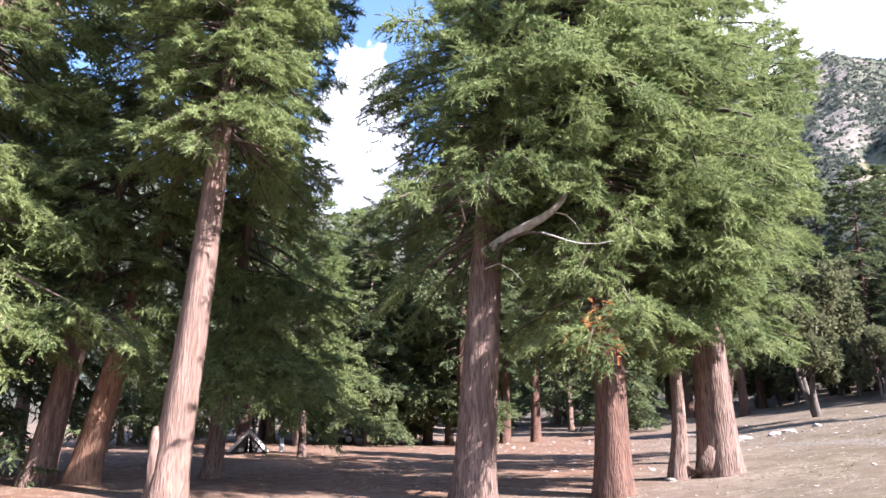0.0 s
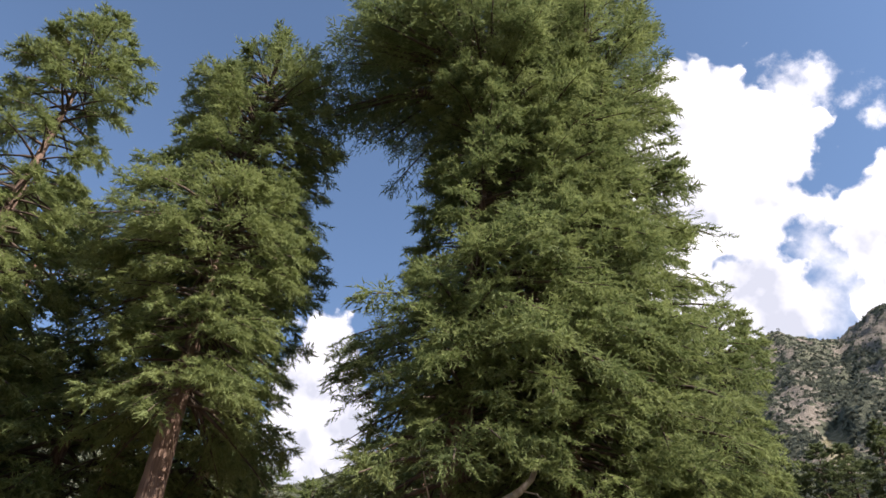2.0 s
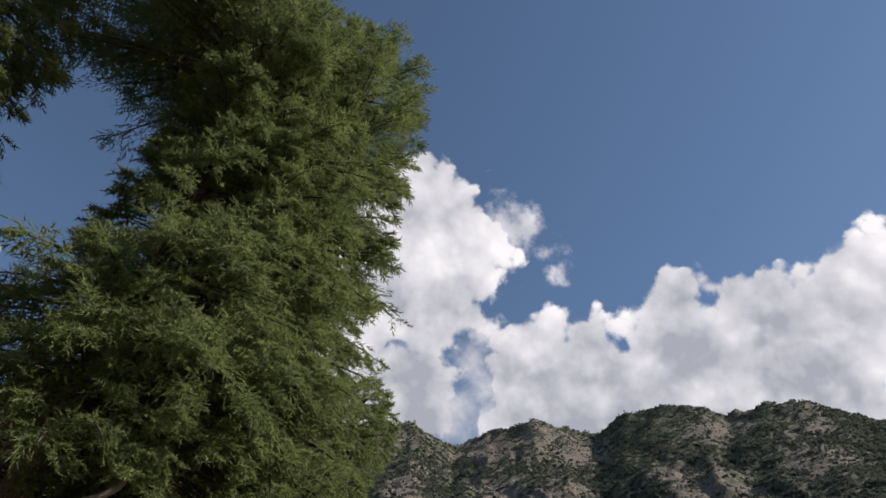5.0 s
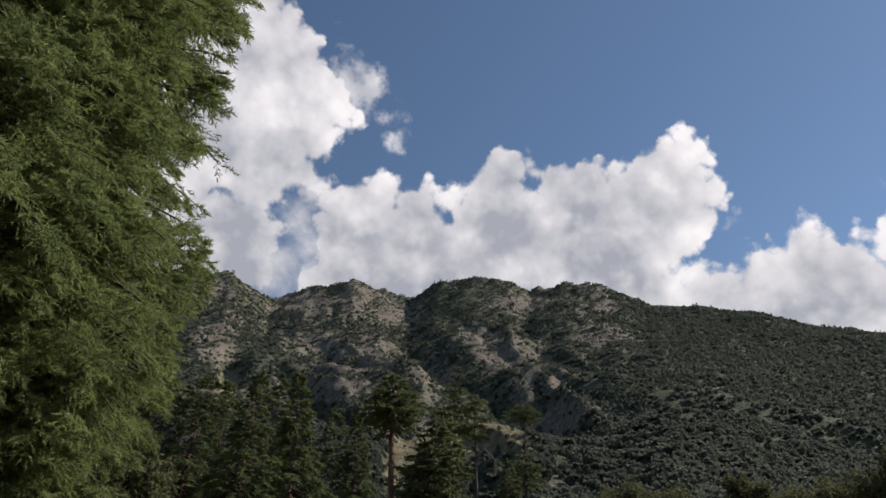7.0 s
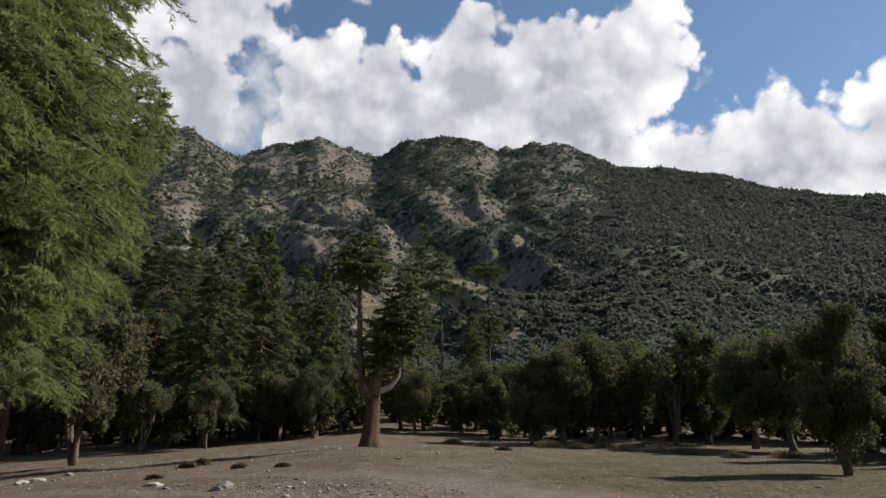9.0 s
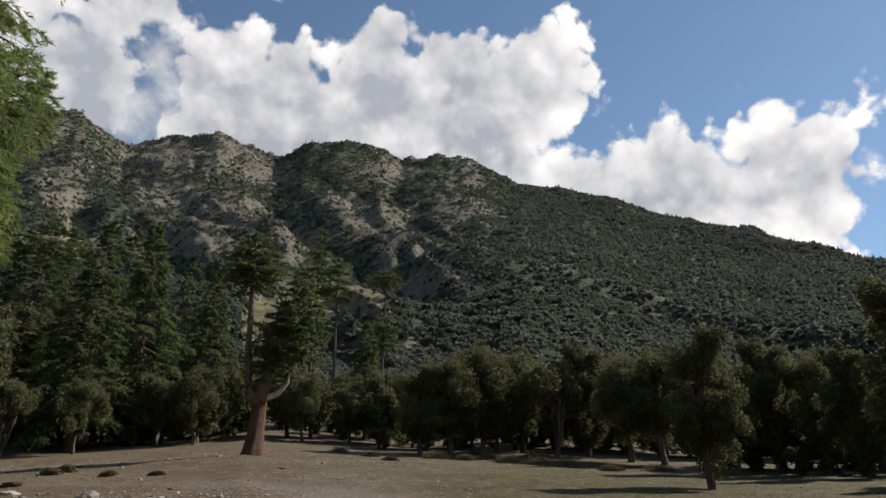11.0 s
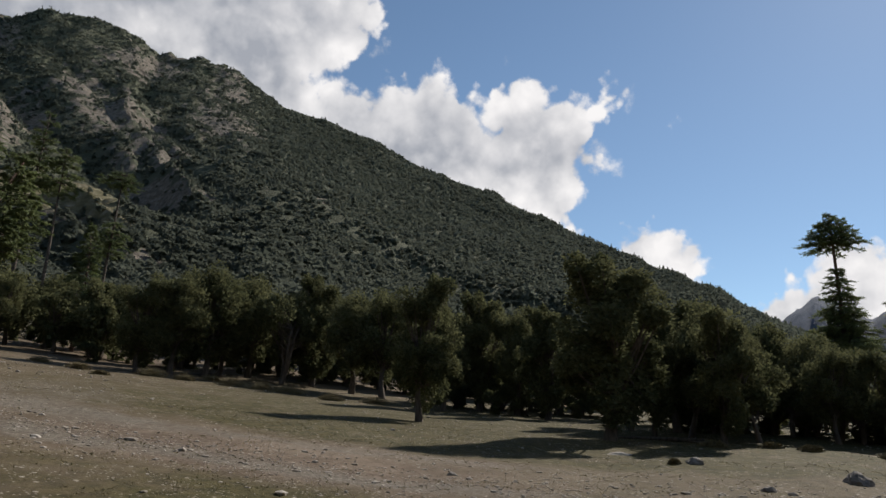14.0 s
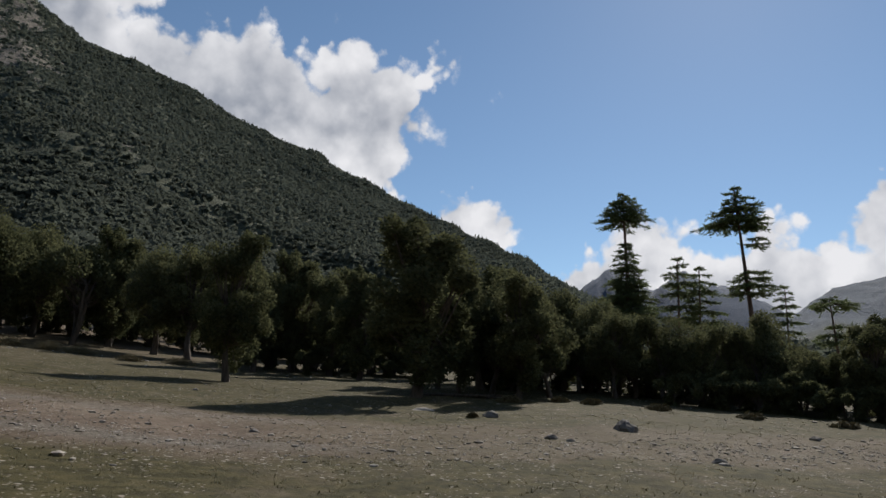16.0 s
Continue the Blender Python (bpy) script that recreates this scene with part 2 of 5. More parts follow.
def ground_material():
    m = bpy.data.materials.new("earth_and_scree")
    m.use_nodes = True
    nt = m.node_tree
    N, L = nt.nodes.new, nt.links.new
    bsdf = nt.nodes["Principled BSDF"]
    bsdf.inputs["Roughness"].default_value, bsdf.inputs["Specular IOR Level"].default_value = 0.95, 0.15
    co = N("ShaderNodeTexCoord").outputs["Object"]

    def noise_tex(scale, detail=5.0, rough=0.55):
        n = N("ShaderNodeTexNoise")
        n.inputs["Scale"].default_value, n.inputs["Detail"].default_value, n.inputs["Roughness"].default_value = scale, detail, rough
        L(co, n.inputs["Vector"])
        return n.outputs["Fac"]

    def ramp(fac, *stops):
        r = N("ShaderNodeValToRGB")
        while len(r.color_ramp.elements) < len(stops):
            r.color_ramp.elements.new(0.5)
        for e, (p, c) in zip(r.color_ramp.elements, stops):
            e.position, e.color = p, (*c, 1)
        L(fac, r.inputs[0])
        return r.outputs[0]

    def mixc(fac, a, b):
        x = N("ShaderNodeMix")
        x.data_type = "RGBA"
        L(fac, x.inputs["Factor"])
        L(a, x.inputs["A"])
        L(b, x.inputs["B"])
        return x.outputs["Result"]

    def attr(name):
        a = N("ShaderNodeAttribute")
        a.attribute_name = name
        return a.outputs["Fac"]

    def mathn(op, a, b, c=0.0):
        n = N("ShaderNodeMath")
        n.operation = op
        n.use_clamp = op == "MULTIPLY_ADD"
        for i, v in enumerate((a, b, c)):
            if isinstance(v, (int, float)):
                n.inputs[i].default_value = v
            else:
                L(v, n.inputs[i])
        return n.outputs[0]

    earth = ramp(noise_tex(0.22, 8), (0.36, (0.111, 0.079, 0.054)), (0.5, (0.154, 0.112, 0.077)), (0.64, (0.209, 0.160, 0.114)))
    litter = ramp(noise_tex(2.6, 7, 0.7), (0.42, (0.072, 0.055, 0.040)), (0.60, (0.182, 0.145, 0.115)))
    half = N("ShaderNodeValue")
    half.outputs[0].default_value = 0.45
    bare = mixc(half.outputs[0], earth, litter)
    grass = ramp(noise_tex(3.5, 7, 0.7), (0.4, (0.038, 0.034, 0.012)), (0.62, (0.086, 0.072, 0.029)))
    near = mixc(mathn("MULTIPLY_ADD", mathn("MULTIPLY", attr("grass"), noise_tex(0.8, 6, 0.7)), 2.6, -0.25), bare, grass)
    duff = ramp(noise_tex(3.0, 7, 0.7), (0.40, (0.088, 0.046, 0.027)), (0.62, (0.205, 0.118, 0.074)))
    near = mixc(mathn("MULTIPLY_ADD", mathn("MULTIPLY", attr("duff"), noise_tex(0.6, 6, 0.7)), 2.4, -0.45), near, duff)
    gravel = ramp(noise_tex(9.0, 6, 0.75), (0.40, (0.098, 0.081, 0.063)), (0.52, (0.145, 0.125, 0.100)), (0.66, (0.220, 0.196, 0.162)))
    near = mixc(mathn("MULTIPLY_ADD", mathn("MULTIPLY", attr("gravel"), noise_tex(1.3, 6, 0.7)), 3.2, -0.75), near, gravel)
    def specks(scale, size, colour, base):
        v = N("ShaderNodeTexVoronoi")
        v.inputs["Scale"].default_value = scale
        L(co, v.inputs["Vector"])
        m2 = N("ShaderNodeMapRange")
        m2.inputs["From Min"].default_value, m2.inputs["From Max"].default_value = size, size * 0.6
        L(v.outputs["Distance"], m2.inputs["Value"])
        gate = mathn("MULTIPLY", m2.outputs[0], mathn("GREATER_THAN", noise_tex(0.9, 4), 0.5))
        tint = N("ShaderNodeRGB")
        tint.outputs[0].default_value = (*colour, 1)
        return mixc(gate, base, tint.outputs[0])

    near = specks(5.0, 0.20, (0.34, 0.30, 0.25), near)
    near = specks(9.0, 0.20, (0.070, 0.056, 0.042), near)
    near = specks(13.0, 0.24, (0.30, 0.27, 0.22), near)
    # slope green, its blue raised for the same painted haze
    slope = ramp(noise_tex(0.02, 8, 0.65), (0.38, (0.060, 0.069, 0.044)), (0.62, (0.098, 0.103, 0.068)))
    rock = ramp(noise_tex(0.16, 8, 0.8), (0.40, (0.100, 0.087, 0.070)), (0.52, (0.175, 0.152, 0.124)), (0.66, (0.280, 0.247, 0.206)))
    far = mixc(mathn("MULTIPLY_ADD", mathn("ADD", attr("scree"), mathn("MULTIPLY", noise_tex(0.12, 7, 0.8), 3.6)), 2.6, -5.35), slope, rock)
    far = mixc(attr("pasture"), far, ramp(noise_tex(0.12, 8, 0.7), (0.38, (0.105, 0.098, 0.048)), (0.52, (0.190, 0.168, 0.095)), (0.66, (0.290, 0.262, 0.190))))
    # distance haze put into the rock's base colour as a blue tint
    haze_blue = ramp(noise_tex(0.004, 8, 0.65), (0.4, (0.050, 0.068, 0.100)), (0.6, (0.085, 0.108, 0.150)))
    far = mixc(attr("distant"), far, haze_blue)
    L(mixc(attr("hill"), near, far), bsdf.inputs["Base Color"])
    bp = N("ShaderNodeBump")
    bp.inputs["Strength"].default_value, bp.inputs["Distance"].default_value = 0.8, 1.0
    crack = mathn("MULTIPLY", mathn("MULTIPLY", noise_tex(0.055, 12, 0.74), 9.0), attr("hill"))
    L(mathn("ADD", mathn("MULTIPLY", noise_tex(7.0, 8, 0.7), 0.05), crack), bp.inputs["Height"])
    L(bp.outputs[0], bsdf.inputs["Normal"])
    return m


GROUND = ground_material()

# ---- terrain ----
rng = np.random.default_rng(7)
TABLE = rng.random((256, 256))


def vnoise(x, y):
    xi, yi = np.floor(x).astype(int), np.floor(y).astype(int)
    fx, fy = x - xi, y - yi
    fx, fy = fx * fx * (3 - 2 * fx), fy * fy * (3 - 2 * fy)
    g = lambda a, b: TABLE[a % 256, b % 256]
    return (g(xi, yi) * (1 - fx) + g(xi + 1, yi) * fx) * (1 - fy) + (g(xi, yi + 1) * (1 - fx) + g(xi + 1, yi + 1) * fx) * fy


def fbm(x, y, octaves=5, gain=0.5):
    total, amp, norm = 0.0, 1.0, 0.0
    for i in range(octaves):
        total = total + amp * vnoise(x * 2 ** i + 17.3 * i, y * 2 ** i + 5.1 * i)
        norm += amp
        amp *= gain
    return total / norm - 0.5


# the meadow rises away from the eye: heading, degrees of slope
SLOPE = ((-180, 0), (-120, 0.5), (-60, 1.5), (-20, 2.4), (0, 2.3), (13, 2.7), (20, 3.2), (27, 4.2), (48, 6.2), (65, 5.6), (83, 4.8), (98, 4.4), (112, 4.4), (125, 3.5), (180, 0))
# the ridge: heading, height in degrees, distance
RIDGE_BACK = ((-180, 12, 1800), (-120, 14, 1800), (-60, 18, 1700), (-25, 20, 1600), (-9, 18.6, 1500), (-4, 20.2, 1500), (8, 24, 1500), (22, 27, 1500), (30, 27.0, 1500))
RIDGE_PEAKS = ((32.2, 27.6, 1500), (36, 26.0, 1550), (39.2, 27.2, 1550), (43, 28.2, 1500), (48.4, 27.0, 1550), (50.6, 28.3, 1500), (54, 28.8, 1480), (57.5, 28.3, 1480),
               (59.2, 27.4, 1500), (62, 28.0, 1480), (65.6, 27.5, 1450), (69, 25.8, 1420))
RIDGE_ARM = ((73.4, 25.0, 1380), (78.4, 23.5, 1320), (83.5, 21.6, 1260), (88.4, 20.1, 1200), (93.1, 18.2, 1130), (97.6, 16.1, 1060), (102, 14.2, 1000), (106, 12.5, 940), (110, 10.2, 880),
             (114, 7.8, 840), (119, 5.2, 800), (123, 5.6, 900), (126, 7.4, 1200), (129, 9.4, 1400), (133, 10.3, 1500), (150, 12, 1700), (180, 12, 1800))
RIDGE = RIDGE_BACK + RIDGE_PEAKS + RIDGE_ARM
# a wooded spur before the arm: heading, height in degrees
SPUR = ((60, 18), (69.7, 17.4), (74, 16.7), (76.5, 15.8), (79.2, 14.5), (81.8, 13.3), (87, 11.3), (93.8, 9.8), (102, 8.2), (112, 5.5))
# bare rock and scree: heading, height, half width, half height in degrees
CRAGS = ((30.6, 26.2, 2.0, 1.2), (38.5, 26, 3.2, 1.3), (43.7, 26.6, 2.0, 1.2), (46.7, 25.6, 2.2, 0.9), (32, 22.5, 1.6, 2.0), (40, 23, 2.6, 1.0), (44.5, 22, 2.6, 1.6),
         (42, 19.8, 4.0, 0.8), (33.3, 18.7, 1.2, 1.0), (49.8, 20.9, 2.0, 1.3), (54.5, 24, 1.6, 0.9), (57.3, 22.4, 2.2, 1.3), (59.2, 20.6, 1.6, 1.2))
SCREES = ((58.3, 26.6, 2.4, 0.8), (65.3, 25.6, 1.6, 1.4), (66.3, 23.3, 2.6, 1.0), (69.2, 21.8, 1.0, 0.6), (73.8, 18.9, 1.0, 0.5), (76.2, 15.9, 0.8, 0.25), (48.2, 14.6, 1.2, 1.8), (54.2, 16.0, 2.4, 0.9),
          (59.3, 12.8, 2.0, 0.45), (60.4, 17.3, 2.2, 0.8), (61.5, 20.5, 0.8, 0.7), (82.5, 12.9, 1.0, 0.25), (52, 14.8, 3.0, 1.2))
# dry pasture on a knoll above the wood, in the same terms
KNOLL = ((48.4, 13.8, 1.5, 1.9), (51.5, 15.6, 2.4, 1.0), (55.0, 16.0, 3.0, 1.0), (58.0, 15.0, 1.4, 0.5), (33.6, 18.9, 0.8, 1.0))
FAR_PEAKS = ((-180, 3), (104, 7), (108, 9.4), (110.5, 9.8), (113.1, 11.6), (116.5, 9.8), (118.7, 11.1), (120.4, 10.0), (123, 9.6), (127, 7), (132, 5), (180, 3))
FLAT = 45.0


def terrain(az, r):
    """Height of the land at a heading (degrees) and distance, with its share of hillside and of bare scree."""
    az, r = np.asarray(az, float), np.asarray(r, float)
    table = lambda t, k=1: np.interp(az, [p[0] for p in t], [p[k] for p in t])
    s = np.tan(np.radians(table(SLOPE)))
    x, y = r * np.sin(np.radians(az)), r * np.cos(np.radians(az))
    soft = np.clip((r - 3) / 12, 0, 1)
    near = r * s + soft * (0.22 * fbm(x * 0.12, y * 0.12, 4) + 0.10 * fbm(x * 0.6, y * 0.6, 3))
    R, E = table(RIDGE, 2), table(RIDGE)
    u = np.clip(np.log(np.maximum(r, FLAT) / FLAT) / np.log(R / FLAT), 0, 1)
    low = np.degrees(np.arctan(s - EYE / np.clip(r, FLAT, 400)))
    rib = fbm(az * 0.13 + 1.5 * np.log(r + 1) + 1.2 * fbm(x * 0.003, y * 0.003, 3), np.log(r + 1) * 1.1, 4, 0.5)
    gully = 0.30 - 1.5 * np.abs(rib)
    crag = fbm(x * 0.009, y * 0.009, 6, 0.52)
    rocky = np.clip((71 - az) / 8, 0, 1) * np.clip((az - 5) / 20, 0, 1)
    env = np.sin(np.pi * np.clip(u, 0, 1) ** 1.6) ** 1.2
    crest = lambda d: np.interp(az + d, [p[0] for p in RIDGE], [p[1] for p in RIDGE])
    broad = (crest(-8) + crest(-4) + E + crest(4) + crest(8)) / 5
    q = np.clip((u - 0.80) / 0.20, 0, 1)
    el = low + (broad + (E - broad) * q * q * (3 - 2 * q) - low) * u ** 2.1
    S, rs = table(SPUR), 380.0
    u1 = np.clip(np.log(np.maximum(r, FLAT) / FLAT) / np.log(rs / FLAT), 0, 1)
    u2 = np.clip(np.log(np.maximum(r, rs) / rs) / np.log(np.maximum(R, rs * 1.2) / rs), 0, 1)
    spur = np.where(r < rs, low + (S - low) * u1 ** 1.7, S - 2.6 * np.sin(np.pi * np.clip(u2 / 0.32, 0, 1)) + (E - S) * np.clip((u2 - 0.1) / 0.9, 0, 1) ** 1.15)
    ws = np.clip((az - 61) / 9, 0, 1) * np.clip((112 - az) / 8, 0, 1)
    el = el * (1 - ws) + spur * ws
    calm = np.full(az.shape, 0.0)
    for a, e, ra, re in KNOLL:
        calm = np.maximum(calm, np.clip(1.6 * (1 - np.hypot((az - a) / (ra * 2.2), (el - e) / (re * 2.2))), 0, 1))
    env = env * (1 - 0.85 * calm)
    el = el + env * (1 - 0.75 * ws) * ((3.0 + 5.0 * rocky) * gully + (1.4 + 1.8 * rocky) * crag) + ws * env * 1.6 * fbm(x * 0.005, y * 0.005, 4)
    el = el + u ** 3 * (0.8 * fbm(az * 0.6, r * 0.012, 4)) + u ** 2 * rocky * 1.1 * (0.25 - np.abs(fbm(x * 0.016, y * 0.016, 5, 0.6)) * 1.6)
    hillz = EYE + r * np.tan(np.radians(el))
    zr = EYE + R * np.tan(np.radians(E))
    past = np.clip((r - R) / 500, 0, 1)
    back = zr * (1 - 0.85 * past * past * (3 - 2 * past))
    F = table(FAR_PEAKS)
    v = np.clip((r - 2300) / 1500, 0, 1)
    far = EYE + r * np.tan(np.radians(F + 1.0 * fbm(az * 1.1, r * 0.002, 4))) * v * v * (3 - 2 * v)
    z = np.where(r <= FLAT, near, np.where(r <= R, hillz + (near - r * s) * np.clip(1 - (r - FLAT) / 40, 0, 1), np.maximum(back, far)))
    hill = np.clip((r - 75) / 60, 0, 1)
    deg = np.degrees(np.arctan((z - EYE) / np.maximum(r, 1)))
    patch = fbm(x * 0.017 + 9, y * 0.017, 6, 0.68) + 0.10 * gully
    body = np.full(az.shape, -1.0)
    for a, e, ra, re in CRAGS + SCREES:
        body = np.maximum(body, 1 - np.hypot((az - a) / (ra * 1.3), (deg - e) / (re * 1.3)))
    spots = fbm(x * 0.085 + 4, y * 0.085, 4, 0.7)
    scree = 0.8 * body + 1.5 * patch + 3.2 * spots + 0.05 * rocky * np.clip((deg - 12) / 8, 0, 1) - 0.75 * np.clip((az - 64) / 6, 0, 1) - 0.2 * np.clip((38 - az) / 6, 0, 1)
    scree = np.clip(scree * 2.2, 0, 1) * (u > 0.3)
    knoll = np.full(az.shape, -1.0)
    for a, e, ra, re in KNOLL:
        knoll = np.maximum(knoll, 1 - np.hypot((az - a) / (ra * 1.3), (deg - e) / (re * 1.3)))
    scree = scree * np.clip((116 - az) / 8, 0, 1)
    scree = np.where(r > R * 1.05, 0.9, scree)
    pasture = np.clip((knoll + 0.9 * spots) * 4, 0, 1) * (r < R)
    return z, hill, scree, pasture


def spot(az, r, sink=0.0):
    return Vector((r * math.sin(radians(az)), r * math.cos(radians(az)), float(terrain(az, r)[0]) - sink))


def make_terrain():
    azs = np.concatenate([np.arange(-180, -48, 3.0), np.arange(-48, 15, 0.5), np.arange(15, 122, 0.25), np.arange(122, 140, 0.5), np.arange(140, 180, 3.0)])
    rs = np.concatenate([np.linspace(1.0, 6.0, 8), np.geomspace(6.6, 240, 110)[:-1], np.geomspace(240, 1700, 270)[:-1], np.geomspace(1700, 4700, 24)])
    A, Rr = np.meshgrid(azs, rs, indexing="ij")
    z, hill, scree, pasture = terrain(A, Rr)
    x, y = Rr * np.sin(np.radians(A)), Rr * np.cos(np.radians(A))
    na, nr = A.shape
    verts = np.concatenate([np.stack([x, y, z], -1).reshape(-1, 3), [[0, 0, 0]]])
    i, j = np.meshgrid(np.arange(na), np.arange(nr - 1), indexing="ij")
    k = (i + 1) % na
    quads = np.stack([i * nr + j, k * nr + j, k * nr + j + 1, i * nr + j + 1], -1).reshape(-1, 4)
    a = np.arange(na)
    fan = np.stack([np.full(na, na * nr), a * nr, ((a + 1) % na) * nr], -1)[:, ::-1]
    me = bpy.data.meshes.new("ground")
    me.from_pydata(verts.tolist(), [], quads.tolist() + fan.tolist())
    me.polygons.foreach_set("use_smooth", np.ones(len(me.polygons), bool))
    bend = 1.2 * fbm(y * 0.12, y * 0 + 2.0, 3)
    line = lambda at, w: np.exp(-((x - at + bend) / w) ** 2)
    gravel = (line(11.6, 0.8) + 0.8 * line(15.6, 0.9) + 0.2 * line(13.6, 2.2)) * (1 - 0.5 * np.clip((A - 85) / 15, 0, 1)) * (y > -45) * (y < 24) + 0.75 * np.exp(-((Rr - 24) / 9) ** 2) * np.exp(-((A - 56) / 9) ** 2)
    grass = np.clip((A - 45) / 25, 0, 1) * np.clip((172 - A) / 25, 0, 1) * (0.4 * np.clip((A - 80) / 20, 0, 1) + np.clip((x - 15.5) / 3, 0, 1) * np.clip(1.3 - Rr / 60, 0, 1) + 0.8 * np.clip((10.8 - x) / 1.5, 0, 1)) + 0.2 + 0.28 * np.clip((A - 16) / 12, 0, 1) * np.clip((62 - A) / 15, 0, 1)
    duff = np.clip((Rr - 11) / 6, 0, 1) * np.clip((70 - Rr) / 20, 0, 1) * np.clip((22 - A) / 10, 0, 1) * np.clip((A + 80) / 20, 0, 1)
    # distant: how much of the painted haze blue the far land takes
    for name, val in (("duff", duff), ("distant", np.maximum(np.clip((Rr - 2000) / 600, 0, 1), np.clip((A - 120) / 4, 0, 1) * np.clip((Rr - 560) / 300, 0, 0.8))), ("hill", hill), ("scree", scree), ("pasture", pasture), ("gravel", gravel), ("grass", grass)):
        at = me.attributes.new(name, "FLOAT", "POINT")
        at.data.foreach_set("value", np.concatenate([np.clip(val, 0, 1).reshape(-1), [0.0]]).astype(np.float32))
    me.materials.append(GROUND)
    tagged(new("ground", me), "dry brown meadow rising to rocky forested mountains", "ground", kind="structure")


make_terrain()


# ---- helpers for things ----
def thing(name, place, label, category, group="", turn=0.0):
    ob = new(name)
    ob.empty_display_size = 0.2
    ob.location = place
    ob.rotation_euler = (0, 0, radians(turn))
    return tagged(ob, label, category, group)


def mesh_of(name, verts, faces, mat, smooth=True):
    me = bpy.data.meshes.new(name)
    me.from_pydata([tuple(v) for v in verts], [], faces)
    if smooth:
        me.polygons.foreach_set("use_smooth", np.ones(len(me.polygons), bool))
    me.materials.append(mat)
    return me


def tri_mesh(name, tri, mat):
    """A mesh out of loose triangles, an array (n, 3, 3)."""
    n = len(tri)
    me = bpy.data.meshes.new(name)
    me.vertices.add(n * 3)
    me.vertices.foreach_set("co", tri.astype(np.float32).reshape(-1))
    me.loops.add(n * 3)
    me.loops.foreach_set("vertex_index", np.arange(n * 3, dtype=np.int32))
    me.polygons.add(n)
    me.polygons.foreach_set("loop_start", np.arange(0, n * 3, 3, dtype=np.int32))
    me.update(calc_edges=True)
    me.materials.append(mat)
    return me


def put(name, me, parent, label=""):
    ob = new(name, me)
    ob.parent = parent
    return tagged(ob, label)


def tube(points, radii, sides=8, rough=0.0, seed=0, cap=True):
    """Vertices and faces of a tapered limb along points."""
    pts = [Vector(p) for p in points]
    rr = random.Random(seed)
    verts, faces = [], []
    ref = Vector((1, 0.13, 0.07))
    for i, p in enumerate(pts):
        d = (pts[min(i + 1, len(pts) - 1)] - pts[max(i - 1, 0)]).normalized()
        u = (ref - d * ref.dot(d)).normalized()
        w = d.cross(u)
        for k in range(sides):
            a = 2 * math.pi * k / sides
            r = radii[i] * (1 + rough * (rr.random() - 0.5))
            verts.append(p + (u * math.cos(a) + w * math.sin(a)) * r)
    for i in range(len(pts) - 1):
        for k in range(sides):
            faces.append((i * sides + k, i * sides + (k + 1) % sides, (i + 1) * sides + (k + 1) % sides, (i + 1) * sides + k))
    if cap:
        faces.append(tuple(range((len(pts) - 1) * sides, len(pts) * sides)))
    return verts, faces


def join(pieces):
    verts, faces = [], []
    for v, f in pieces:
        o = len(verts)
        verts += v
        faces += [tuple(i + o for i in q) for q in f]
    return verts, faces


def trunk_shape(line, radii, sides=22, flare=0.35, flutes=7, seed=0):
    """A trunk along line with a flared, fluted foot."""
    rr = random.Random(seed)
    ph = [rr.random() * 6.28 for _ in range(4)]
    verts, faces = [], []
    n = len(line)
    for i, p in enumerate(line):
        h = p[2]
        for k in range(sides):
            a = 2 * math.pi * k / sides
            root = math.exp(-max(h, 0) / 0.55)
            ridge = 0.05 * math.sin(5 * a + ph[0] + 0.25 * h) + 0.03 * math.sin(11 * a + ph[1] - 0.4 * h) + 0.05 * math.sin(2 * a + ph[2] + 0.3 * h)
            r = radii[i] * (1 + ridge + root * flare * (1 + 0.55 * math.sin(flutes * a + ph[3])))
            verts.append(Vector((p[0] + r * math.cos(a), p[1] + r * math.sin(a), p[2])))
    for i in range(n - 1):
        for k in range(sides):
            faces.append((i * sides + k, i * sides + (k + 1) % sides, (i + 1) * sides + (k + 1) % sides, (i + 1) * sides + k))
    faces.append(tuple(range((n - 1) * sides, n * sides)))
    return verts, faces


def unit(v):
    return v / (np.linalg.norm(v, axis=-1, keepdims=True) + 1e-9)


def needles(start, way, length, per, size, width, rg, spread=0.75, droop=0.18):
    """Triangles for sprays: per needles tufts along each twig."""
    n = len(start)
    t = rg.uniform(0.08, 1.0, (n, per, 1))
    pos = start[:, None] + way[:, None] * length[:, None, None] * t
    pos[..., 2] -= (droop * length[:, None, None] * t * t)[..., 0]
    d = way[:, None] * 0.75 + rg.normal(0, 1, (n, per, 3)) * np.array([spread, spread, spread * 0.6])
    d[..., 2] += 0.12
    d = unit(d)
    out = np.concatenate([unit(start[:, :2]) * 0.8, np.full((n, 1), 0.7)], 1)[:, None] + rg.normal(0, 0.55, (n, per, 3))
    w = unit(np.cross(d, out)) * width * rg.uniform(0.6, 1.3, (n, per, 1))
    ln = size * rg.uniform(0.6, 1.35, (n, per, 1))
    pos = pos - d * ln * 0.2
    return np.stack([pos - w, pos + w, pos + d * ln], 2).reshape(-1, 3, 3)


